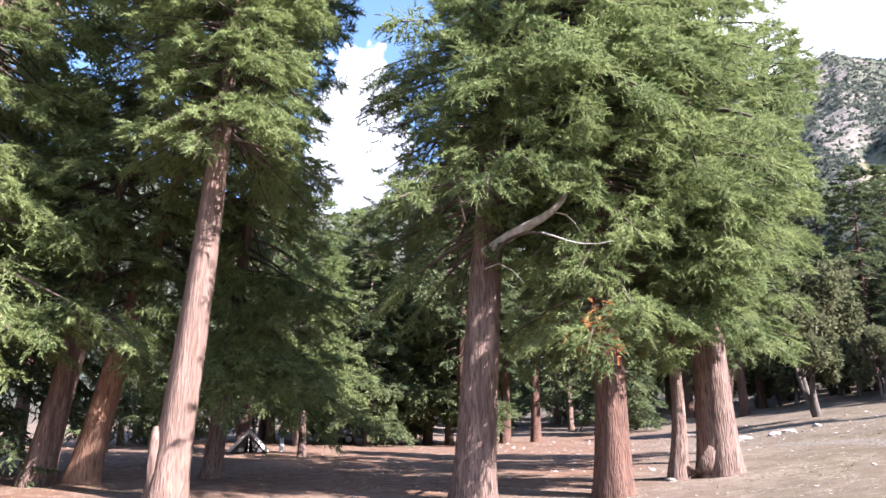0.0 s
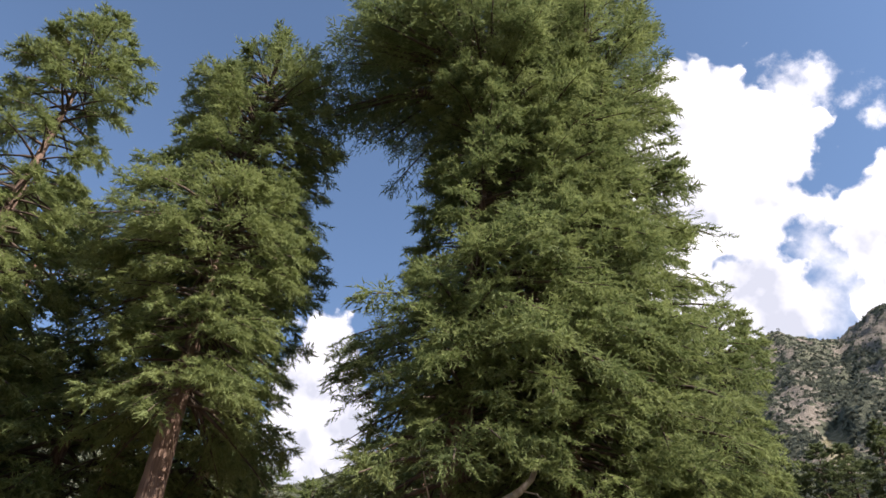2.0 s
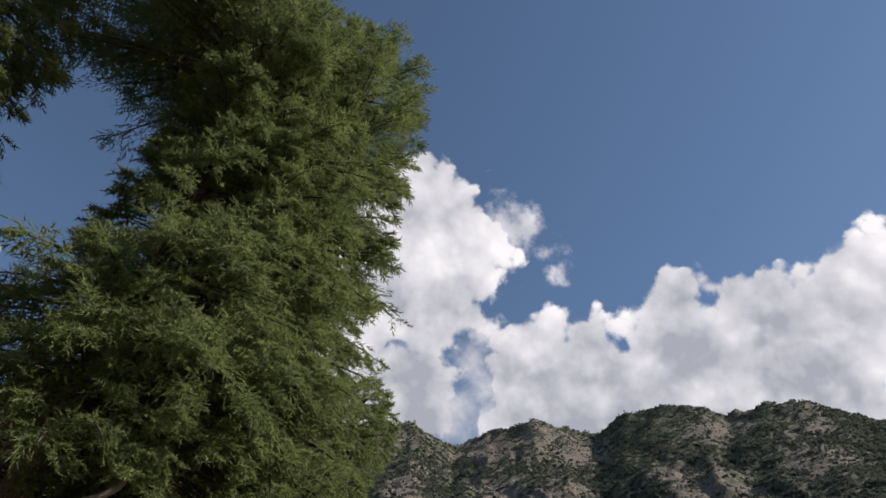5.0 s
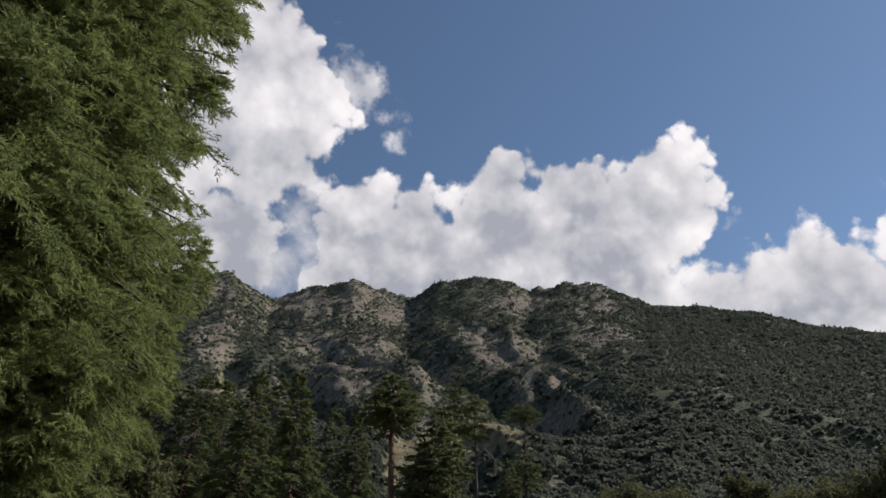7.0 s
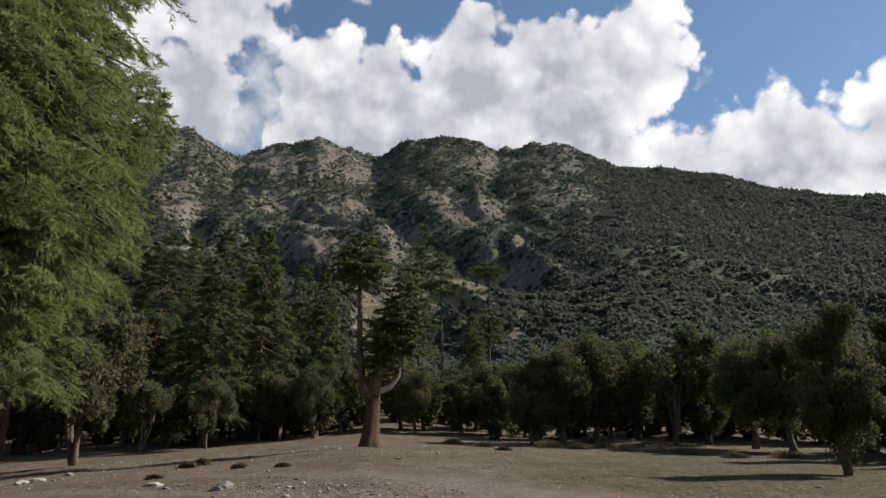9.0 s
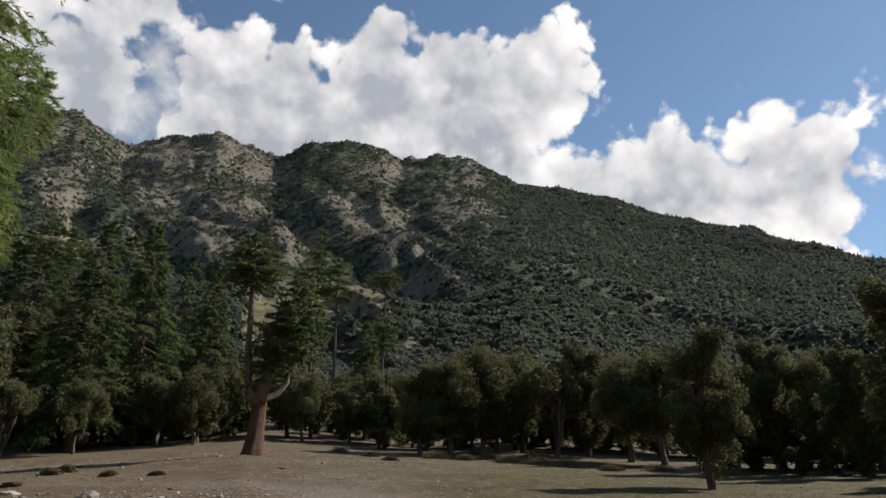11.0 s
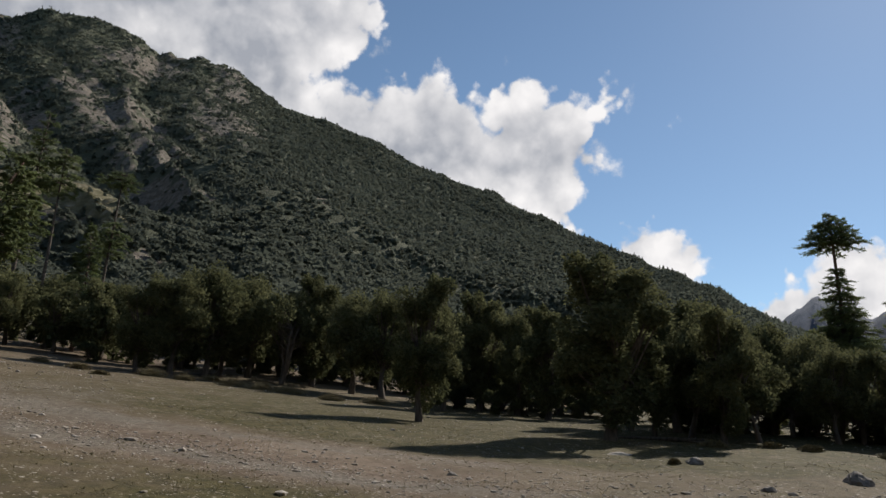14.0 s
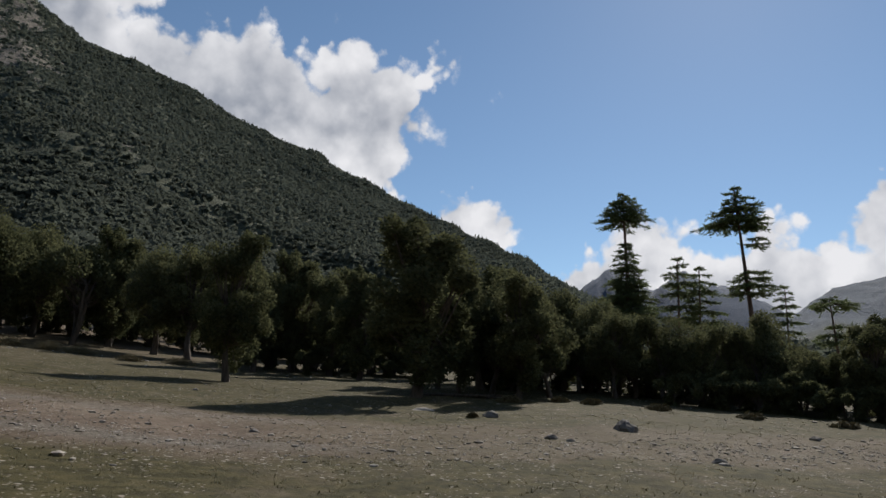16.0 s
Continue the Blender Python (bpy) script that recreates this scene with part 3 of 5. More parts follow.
def fans(start, way, length, per, size, width, rg, twiglets=7, droop=0.2):
    """Triangles for feathery sprays: short twiglets on both sides of each twig, set with small needles."""
    n, k = len(start), max(2, per // twiglets)
    t = (np.arange(twiglets) + rg.uniform(0.1, 0.9, (n, twiglets))) / twiglets
    up = unit(rg.normal(0, 0.36, (n, 3)) + np.array([0, 0, 1.0]))
    side = unit(np.cross(way, up))
    sign = np.where(np.arange(twiglets) % 2 == 0, 1.0, -1.0)[None, :] * np.where(rg.random((n, 1)) < 0.5, 1, -1)
    ang = rg.uniform(0.5, 0.95, (n, twiglets)) * np.where(t > 0.86, 0.25, 1.0)
    d = way[:, None] * np.cos(ang)[..., None] + side[:, None] * (np.sin(ang) * sign)[..., None] + rg.normal(0, 0.12, (n, twiglets, 3))
    d[..., 2] -= 0.10
    d = unit(d)
    root = start[:, None] + way[:, None] * (length[:, None] * t)[..., None]
    root[..., 2] -= droop * length[:, None] * t * t
    ln = np.maximum(length[:, None] * (0.62 - 0.42 * t), 0.12) * rg.uniform(0.7, 1.2, (n, twiglets))
    s = rg.uniform(0.0, 1.0, (n, twiglets, k))
    pos = root[:, :, None] + d[:, :, None] * (ln[..., None] * s)[..., None]
    pos[..., 2] -= 0.22 * ln[..., None] * s * s
    v = unit(d[:, :, None] * 1.0 + rg.normal(0, 0.42, (n, twiglets, k, 3)))
    face = unit(up[:, None, None] + rg.normal(0, 0.5, (n, twiglets, k, 3)))
    w = unit(np.cross(v, face)) * width * rg.uniform(0.6, 1.3, (n, twiglets, k, 1))
    q = size * rg.uniform(0.6, 1.4, (n, twiglets, k, 1))
    pos = pos - v * q * 0.3
    return np.stack([pos - w, pos + w, pos + v * q], 3).reshape(-1, 3, 3)


def conifer_parts(height, base, profile, trunk_r, lean=(0, 0), limbs=110, twigs=20, per=56, size=0.18, width=0.034, seed=1,
                  trunk_sides=22, pitch=(0.15, -0.25), droop=0.22, clear=0.0, bias=None, wobble=0.25, feathery=False, skirt=(0, 0, 0, 0, 0)):
    """Trunk, limbs and needle triangles of a cedar. profile(u) gives the crown's radius at u from its foot (0) to its top (1)."""
    rg = np.random.default_rng(seed)
    steps = 34
    hs = np.concatenate([[-0.3], height * (np.linspace(0, 1, steps) ** 1.25)])
    ph = rg.uniform(0, 6.28, 2)

    def centre(h):
        q = np.clip(h / height, 0, 1)
        return np.stack([lean[0] * q + wobble * np.sin(5 * q + ph[0]) * q, lean[1] * q + wobble * np.sin(4 * q + ph[1]) * q, h], -1)

    line = centre(hs)
    radii = trunk_r * np.clip(1 - np.clip(hs / height, 0, 1) ** 0.9, 0.03, 1)
    trunk = trunk_shape(line, radii, trunk_sides, 0.2, seed=seed)
    u = np.sort(rg.uniform(0, 1, limbs)) ** 0.92
    phi = np.arange(limbs) * 2.399 + rg.normal(0, 0.35, limbs)
    if skirt[0]:
        u = np.concatenate([u, rg.uniform(skirt[1], skirt[2], skirt[0])])
        phi = np.concatenate([phi, skirt[3] + rg.normal(0, skirt[4], skirt[0])])
        limbs += skirt[0]
    h = base + (height - base) * u
    lump = 0.78 + 0.30 * rg.random(limbs) * (0.7 + 0.6 * np.sin(9 * u + 2.1 * np.sin(phi + ph[0])))
    length = np.array([profile(a) for a in u]) * lump
    if bias is not None:
        length = length * np.array([bias(a, b) for a, b in zip(u, phi)])
    length = np.maximum(length, 0.35)
    th = pitch[0] + (pitch[1] - pitch[0]) * (1 - u) + rg.normal(0, 0.15, limbs) + 0.6 * u ** 6
    way = np.stack([np.cos(phi) * np.cos(th), np.sin(phi) * np.cos(th), np.sin(th)], -1)
    p0 = centre(h)
    pieces, starts, ways, lens = [], [], [], []
    for i in range(limbs):
        Lm = length[i]
        s = np.linspace(0, 1, 6)[:, None]
        pts = p0[i] + way[i] * Lm * s
        pts[:, 2] -= (droop * Lm * s * s)[:, 0]
        rad = max(0.018, 0.020 * Lm + 0.006)
        pieces.append(tube(pts, [rad * (1 - 0.85 * k) for k in s[:, 0]], 5, cap=False))
        m = max(4, int(twigs * Lm / 3.0))
        t = rg.uniform(max(clear, 0.15), 1, m) ** 0.55
        q = p0[i] + way[i] * Lm * t[:, None]
        q[:, 2] -= droop * Lm * t * t
        side = np.where(rg.random(m) < 0.5, -1, 1)
        turn = side * rg.uniform(0.35, 1.25, m) * (1 - 0.6 * (t > 0.95))
        c, sn = np.cos(turn), np.sin(turn)
        d = np.stack([way[i, 0] * c - way[i, 1] * sn, way[i, 0] * sn + way[i, 1] * c, np.full(m, way[i, 2] - 0.06) + rg.normal(0, 0.36, m) - 2 * droop * t * 0.5], -1)
        starts.append(q)
        ways.append(unit(d))
        lens.append(np.clip(Lm * 0.40 * (1.15 - 0.75 * t), 0.30, 1.3) * rg.uniform(0.6, 1.25, m))
    spray = fans if feathery else needles
    tri = spray(np.concatenate(starts), np.concatenate(ways), np.concatenate(lens), per, size, width, rg)
    return trunk, join(pieces), tri


def conifer(place, label, parts, bark, leaf, group="", turn=0.0, name="cedar_tree"):
    trunk, limbs, tri = parts
    ob = thing(name, place, label, "tree", group, turn)
    put("trunk", mesh_of("trunk", *trunk, bark), ob)
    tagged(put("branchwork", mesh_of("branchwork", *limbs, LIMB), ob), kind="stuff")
    put("crown", tri_mesh("crown", tri, leaf), ob)
    return ob


def column(rmax, foot=0.75, tip=0.55):
    """A crown that is nearly a column with a rounded top."""
    def f(u):
        r = rmax * (foot + (1 - foot) * min(1, u / 0.25)) * (1 - max(0, (u - tip) / (1 - tip)) ** 2.2) ** 0.6
        return r * (0.86 + 0.14 * math.sin(13 * u + rmax)) + 0.25
    return f


def cone(rmax, power=0.85):
    return lambda u: rmax * (1 - u) ** power * (0.9 + 0.1 * math.sin(17 * u)) + 0.2


# ---- the near cedars ----
def near_cedars():
    one = conifer(spot(-20.5, 16.0), "tall cedar with a pale pink lit trunk on the meadow", conifer_parts(
        20.3, 8.0, column(2.8, 0.95, 0.68), 0.37, (0.95, 0.3), 350, 18, 63, 0.172, 0.0118, seed=11, feathery=True), BARK_PALE, NEEDLE)
    snag = tube([(-0.18, -0.16, 0.1), (-0.24, -0.18, 0.7), (-0.28, -0.18, 1.15), (-0.29, -0.17, 1.45)], [0.18, 0.16, 0.13, 0.06], 9, 0.35, 12)
    put("snag", mesh_of("snag", *snag, BARK_PALE), one, "broken pale stub beside the trunk's foot")
    two = conifer(spot(2.3, 14.5), "tall cedar with a grey-brown trunk and a broken pale limb", conifer_parts(
        23.6, 5.2, column(3.6, 0.9, 0.74), 0.42, (1.9, 0.2), 420, 18, 63, 0.172, 0.0118, seed=23, feathery=True,
        bias=lambda u, phi: (1.12 if math.cos(phi) < -0.2 else 0.4) if u < 0.08 else 1 - max(0, -math.cos(phi)) * (0.46 if 0.3 < u < 0.73 else -0.34 if 0.74 < u < 0.88 else -0.05), skirt=(42, 0.75, 0.87, 3.14, 0.7)), BARK, NEEDLE)
    put("limb", mesh_of("limb", *tube([(0.3, -0.3, 4.95), (0.8, -0.75, 5.2), (1.2, -1.05, 5.36), (1.46, -1.16, 5.48)], [0.12, 0.105, 0.085, 0.072], 9, 0.3, 3), DEADWOOD), two, "pale barkless lower limb")
    dead = tube([(1.42, -1.13, 5.46), (1.58, -1.2, 5.56), (1.80, -1.3, 5.76), (1.90, -1.31, 5.98), (1.96, -1.32, 6.24)], [0.078, 0.068, 0.055, 0.048, 0.03], 9, 0.3, 3)
    put("dead_limb", mesh_of("dead_limb", *dead, DEADWOOD), two, "pale broken dead limb without bark")
    put("limb", mesh_of("limb", *tube([(0.3, -0.4, 4.7), (0.7, -1.2, 4.98), (1.0, -1.6, 5.0), (1.3, -1.87, 4.91)], [0.04, 0.034, 0.03, 0.024], 7, 0.2, 21), LIMB), two)
    for i, line in enumerate((((1.28, -1.86, 4.92), (1.5, -2.02, 4.8), (1.74, -2.16, 4.66), (1.95, -2.28, 4.58), (2.2, -2.4, 4.54), (2.45, -2.56, 4.55)), ((0.3, -0.35, 4.6), (0.55, -0.7, 4.62), (0.8, -0.95, 4.42), (1.0, -1.12, 4.12)),
                              ((1.58, -1.2, 5.56), (1.85, -1.36, 5.45), (2.0, -1.45, 5.25), (2.1, -1.5, 5.02)), ((-0.1, -0.4, 5.6), (-0.22, -0.8, 5.9), (-0.3, -1.1, 6.2), (-0.35, -1.3, 6.6)))):
        put("dead_twig", mesh_of("dead_twig", *tube(line, [0.019 * (1 - k / (len(line) + 1)) for k in range(len(line))], 6, 0.2, i), DEADWOOD), two, "bare dead twig")
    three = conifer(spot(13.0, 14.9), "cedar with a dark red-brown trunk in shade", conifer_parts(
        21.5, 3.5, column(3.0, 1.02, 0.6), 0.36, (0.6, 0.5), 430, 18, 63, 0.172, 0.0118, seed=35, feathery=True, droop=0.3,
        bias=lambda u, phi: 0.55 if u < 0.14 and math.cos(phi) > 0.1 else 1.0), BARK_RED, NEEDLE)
    rg = np.random.default_rng(5)
    n = 60
    st = np.tile([[-0.45, -1.5, 3.05]], (n, 1)) + rg.normal(0, 0.24, (n, 3))
    tagged(put("withered_spray", tri_mesh("withered_spray", needles(st, unit(rg.normal(0, 1, (n, 3)) + np.array([0, -0.4, -0.3])), rg.uniform(0.2, 0.5, n), 22, 0.1, 0.012, rg), NEEDLE_RUST), three,
               "withered rust-brown needle spray"), kind="stuff")
    four = conifer(spot(20.75, 17.5), "massive old cedar with a fissured flared trunk", conifer_parts(
        25.7, 3.5, column(3.6, 0.62, 0.84), 0.43, (-0.3, -0.6), 450, 17, 63, 0.172, 0.0118, seed=47, skirt=(60, 0.0, 0.16, -1.92, 0.6), feathery=True, pitch=(0.15, -0.25), droop=0.28,
        bias=lambda u, phi: 1.12 if u < 0.25 and math.cos(phi + 1.92) > 0.8 else 1 - max(0, math.cos(phi)) * (0.38 if u < 0.14 else 0.54 if u < 0.5 else 0.14)), BARK, NEEDLE)
    stem = trunk_shape(np.array([(-1.0 + 0.06 * h + 0.06 * math.sin(1.3 * max(h, 0)), -0.1, h) for h in np.linspace(-0.3, 5, 12)]), [0.17 - 0.009 * k for k in range(12)], 14, 0.5, seed=3)
    put("side_stem", mesh_of("side_stem", *stem, BARK), four, "slender second stem from the same root")
    saddle = tube([(-1.0, -0.1, 0.35), (-0.75, -0.15, 0.06), (-0.42, -0.15, 0.08), (-0.1, -0.1, 0.6)], [0.1, 0.15, 0.2, 0.3], 10, 0.1, 8)
    put("root", mesh_of("root", *saddle, BARK), four)
    conifer(spot(-26.2, 21.0), "leaning cedar with a ruddy trunk at the wood's edge", conifer_parts(
        17.5, 4.8, column(3.2, 0.95, 0.6), 0.36, (3.2, 0.5), 140, 22, 63, 0.185, 0.0128, seed=59, feathery=True, droop=0.3), BARK_RUDDY, NEEDLE)
    conifer(spot(-29.0, 20.7), "broad cedar with a leaning brown trunk", conifer_parts(
        15.5, 4.2, column(3.4, 1.0, 0.6), 0.36, (2.2, 0.3), 140, 22, 63, 0.185, 0.0128, seed=61, feathery=True, droop=0.32), BARK, NEEDLE)
    conifer(spot(-37.9, 19.0), "tall slim cedar with a brown trunk", conifer_parts(
        22.0, 3.6, column(2.3, 1.6, 0.7), 0.40, (0.8, 0.3), 240, 20, 63, 0.185, 0.0128, seed=63, feathery=True, droop=0.32,
        bias=lambda u, phi: 1 + (0.4 * max(0, math.cos(phi)) if 0.06 < u < 0.26 else -0.3 if u < 0.06 else 0)), BARK, NEEDLE)
    conifer(spot(-17.6, 20.8), "slim cedar with a leaning brown trunk and low boughs", conifer_parts(
        17.0, 3.1, column(2.6, 1.0, 0.6), 0.25, (1.3, 0.2), 130, 22, 63, 0.185, 0.0128, seed=67, feathery=True, droop=0.3, skirt=(35, 0.0, 0.2, -0.9, 0.6),
        bias=lambda u, phi: 1 + (0.35 * math.cos(phi) if u < 0.3 else 0)), BARK, NEEDLE)

    conifer(spot(20.8, 27.0), "leaning dark-trunked cedar behind the massive old cedar", conifer_parts(
        16.0, 4.0, column(2.35, 0.95, 0.5), 0.29, (3.0, -1.2), 250, 18, 56, 0.19, 0.0135, seed=69, droop=0.28, feathery=True), BARK, NEEDLE)


near_cedars()

# ---- the cedar wood behind ----
PROTO = {}


def proto(kind):
    if kind not in PROTO:
        if kind == "spire":
            PROTO[kind] = conifer_parts(16, 2.2, cone(4.0, 0.75), 0.26, (0.3, 0), 210, 16, 42, 0.21, 0.038, seed=71, droop=0.28, trunk_sides=12, feathery=True)
        elif kind == "tall":
            PROTO[kind] = conifer_parts(20, 5.0, column(3.2, 0.9, 0.35), 0.36, (0.4, 0.2), 150, 16, 42, 0.21, 0.038, seed=73, droop=0.28, trunk_sides=12, feathery=True)
        elif kind == "open":
            PROTO[kind] = conifer_parts(17, 3.4, cone(3.0, 0.6), 0.24, (-0.3, 0.2), 110, 16, 42, 0.20, 0.036, seed=79, droop=0.15, trunk_sides=12, feathery=True)
        elif kind == "young":
            PROTO[kind] = conifer_parts(9, 2.5, cone(2.6, 0.7), 0.16, (0.1, 0), 150, 18, 49, 0.145, 0.0155, seed=83, droop=0.22, trunk_sides=10, feathery=True)
    return PROTO[kind]


FIRST = {}


def wood_tree(kind, az, r, height, turn, label):
    full = {"spire": 16, "tall": 20, "open": 17, "young": 9}[kind]
    k = height / full
    if kind not in FIRST:
        ob = conifer(spot(az, r, 0.1), label, proto(kind), BARK_RED if kind == "tall" else BARK, NEEDLE_DARK if kind != "young" else NEEDLE, "trees of the cedar wood", turn)
        FIRST[kind] = ob
    else:
        ob = copy_thing(FIRST[kind], pose(*spot(az, r, 0.1), 0, 0, turn))
        tagged(ob, label)
    ob.scale = (k * 1.05, k * 1.05, k)
    return ob


# kind, heading, distance, height
WOOD_WEST = [("young", -11.0, 31, 9.6), ("young", -11.3, 42, 15), ("young", -7.3, 46.7, 16), ("spire", -6, 44, 15), ("young", -9.3, 50, 15), ("young", -13.4, 48, 16), ("spire", -1.2, 47, 18), ("tall", -3.1, 54, 20),
             ("tall", -15.5, 36, 18), ("spire", -14, 52, 20), ("spire", -24, 44, 11), ("tall", -33, 28, 22), ("spire", -20, 46, 13), ("tall", -30.5, 36, 18),
             ("spire", -36, 24, 18), ("spire", -9.5, 62, 17), ("spire", -5, 75, 18), ("spire", -1, 90, 22)]
# the first four are added out of sight behind nearer cedars to cast shade
WOOD_NORTH_AND_SHADE = [("tall", 13.2, 22, 12.5), ("tall", 20.1, 23, 13), ("tall", 1.7, 42, 20), ("tall", 2.6, 51, 23), ("spire", 0.5, 46, 17), ("tall", 4.9, 46, 19), ("tall", 7.3, 47, 19), ("open", 10.1, 63, 18), ("spire", 2.5, 70, 20), ("tall", 12.5, 66, 22), ("spire", 9, 78, 22),
              ("tall", 15.9, 74, 22), ("spire", 14, 56, 15), ("tall", 19, 70, 22), ("spire", 17.5, 84, 24), ("spire", 5, 92, 24), ("tall", 22.8, 62, 20)]
WOOD_EAST = [("tall", 24.1, 70, 22), ("tall", 26, 82, 23), ("tall", 29.5, 76, 21), ("tall", 31.5, 74, 21), ("spire", 35.8, 62, 18.5), ("tall", 34, 78, 21), ("spire", 39.6, 66, 19.5),
             ("open", 42.5, 80, 19), ("spire", 44.5, 70, 16), ("spire", 56.9, 72, 12),
             ("open", 37.5, 90, 24), ("open", 28, 95, 25)]


def cedar_wood():
    rr = random.Random(4)
    words = {"spire": "dark green pointed cedar in the wood", "tall": "tall cedar with a bare reddish trunk in the wood", "open": "thin open-crowned cedar at the wood's edge", "young": "bright green young cedar with boughs to the ground"}
    for kind, az, r, h in WOOD_WEST + WOOD_NORTH_AND_SHADE + WOOD_EAST:
        wood_tree(kind, az, r, h, rr.uniform(0, 360), words[kind])


cedar_wood()


# ---- the forked old cedar on the meadow and the umbrella cedars ----
def flat_tiers(tiers, seed, size=0.26, width=0.05, per=30):
    """Needle plates: (x, y, height, radius, thickness), with their limbs."""
    rg = np.random.default_rng(seed)
    st, wy, ln, pieces = [], [], [], []
    for x, y, h, rad, thick in tiers:
        m = max(7, int(rad * 7))
        for a in np.arange(m) * 2.399 + rg.uniform(0, 6):
            L0 = rad * rg.uniform(0.55, 1.1)
            end = np.array([x + L0 * math.cos(a), y + L0 * math.sin(a), h - 0.16 * L0 + rg.normal(0, thick * 0.25)])
            root = np.array([x, y, h])
            pieces.append(tube([root, (root + end) / 2 + np.array([0, 0, 0.06 * rad]), end], [0.012 * rad + 0.02, 0.01 * rad + 0.012, 0.008], 4, cap=False))
            k = max(5, int(8 * L0))
            t = rg.uniform(0.25, 1.0, k)
            q = root + (end - root) * t[:, None]
            d = unit(np.stack([np.cos(a + rg.normal(0, 0.8, k)), np.sin(a + rg.normal(0, 0.8, k)), rg.normal(-0.05, 0.2 * thick + 0.1, k)], -1))
            st.append(q)
            wy.append(d)
            ln.append(rg.uniform(0.25, 0.6, k) * min(1.6, 0.45 + 0.35 * rad))
    return join(pieces), needles(np.concatenate(st), np.concatenate(wy), np.concatenate(ln), per, size, width, rg, 0.6, 0.1)


def forked_cedar():
    p = spot(48.5, 39.7)
    ob = thing("cedar_tree", p, "old forked cedar with a thick red trunk on the meadow", "tree")
    put("trunk", mesh_of("trunk", *trunk_shape(np.array([(0.08 * h, 0, h) for h in np.linspace(-0.3, 3.4, 14)]), [0.46 - 0.012 * k for k in range(14)], 20, 0.4, seed=4), BARK_RED), ob)
    e, s = np.array([0.659, -0.752, 0]), np.array([0.752, 0.659, 0])

    def at(side, h, depth=0.0):
        return tuple(e * side + s * depth + np.array([0, 0, h]))

    put("stem", mesh_of("stem", *tube([at(0, 2.6), at(-0.55, 3.6), at(-0.75, 5.5), at(-0.85, 9.0), at(-0.9, 12.1)], [0.3, 0.2, 0.17, 0.14, 0.05], 12, 0.1, 5), BARK), ob, "tall thin bare stem")
    put("stem", mesh_of("stem", *tube([at(0.1, 2.8), at(0.35, 4.2), at(0.9, 6.5), at(2.1, 10.2)], [0.38, 0.3, 0.18, 0.04], 12, 0.1, 6), BARK), ob)
    put("limb", mesh_of("limb", *tube([at(0.2, 2.9), at(1.0, 3.2), at(1.5, 3.8), at(1.6, 4.5)], [0.2, 0.15, 0.1, 0.04], 10, 0.2, 7), DEADWOOD), ob, "pale dead limb")
    tiers = [(*at(-0.85, 0)[:2], h, r, 0.5) for h, r in ((9.1, 1.0), (9.7, 1.5), (10.2, 2.0), (10.7, 1.7), (11.1, 1.9), (11.6, 1.3), (12.0, 0.9), (12.3, 0.4))]
    tiers += [(*at(0.3, 0)[:2], 3.9 + 0.5 * k, r, 0.6) for k, r in enumerate((1.1, 1.3, 1.3, 1.0))]
    tiers += [(*at(1.3 + 0.09 * k, 0)[:2], 5.2 + 0.55 * k, r, 0.6) for k, r in enumerate((1.4, 1.9, 2.1, 2.1, 1.9, 1.7, 1.5, 1.2, 0.9, 0.5))]
    limbs, tri = flat_tiers(tiers, 91, 0.2, 0.035, 34)
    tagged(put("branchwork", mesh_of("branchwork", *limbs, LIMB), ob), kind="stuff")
    put("crown", tri_mesh("crown", tri, NEEDLE_DARK), ob)


forked_cedar()


def umbrella_cedar(az, r, height, lean, tiers, trunk_r, seed, label, bark=BARK):
    """A tall thin cedar; tiers are (height share, radius, side shift)."""
    p = spot(az, r, 0.2)
    ob = thing("umbrella_cedar", p, label, "tree", "tall cedars over the oaks")
    right = np.array([math.cos(radians(az)), -math.sin(radians(az)), 0])
    pts = [tuple(right * lean * (h / height) + np.array([0, 0, h])) for h in np.linspace(-0.3, height, 14)]
    put("trunk", mesh_of("trunk", *tube(pts, [trunk_r * (1 - 0.75 * k / 13) for k in range(14)], 10, 0.1, seed), bark), ob)
    tt = []
    for q, rad, shift in tiers:
        c = right * (lean * q + shift)
        tt.append((c[0], c[1], q * height, rad, 0.45))
    limbs, tri = flat_tiers(tt, seed, 0.30, 0.034, 15)
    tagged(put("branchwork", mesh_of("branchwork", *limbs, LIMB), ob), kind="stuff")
    put("crown", tri_mesh("crown", tri, NEEDLE_DARK), ob)


def over(az, r, rise):
    """Height of a tree whose top stands a given slope above the forked cedar's top."""
    return r * ((12.4 + spot(48.5, 39.7).z - EYE) / 39.7 + rise) + EYE - spot(az, r, 0.2).z


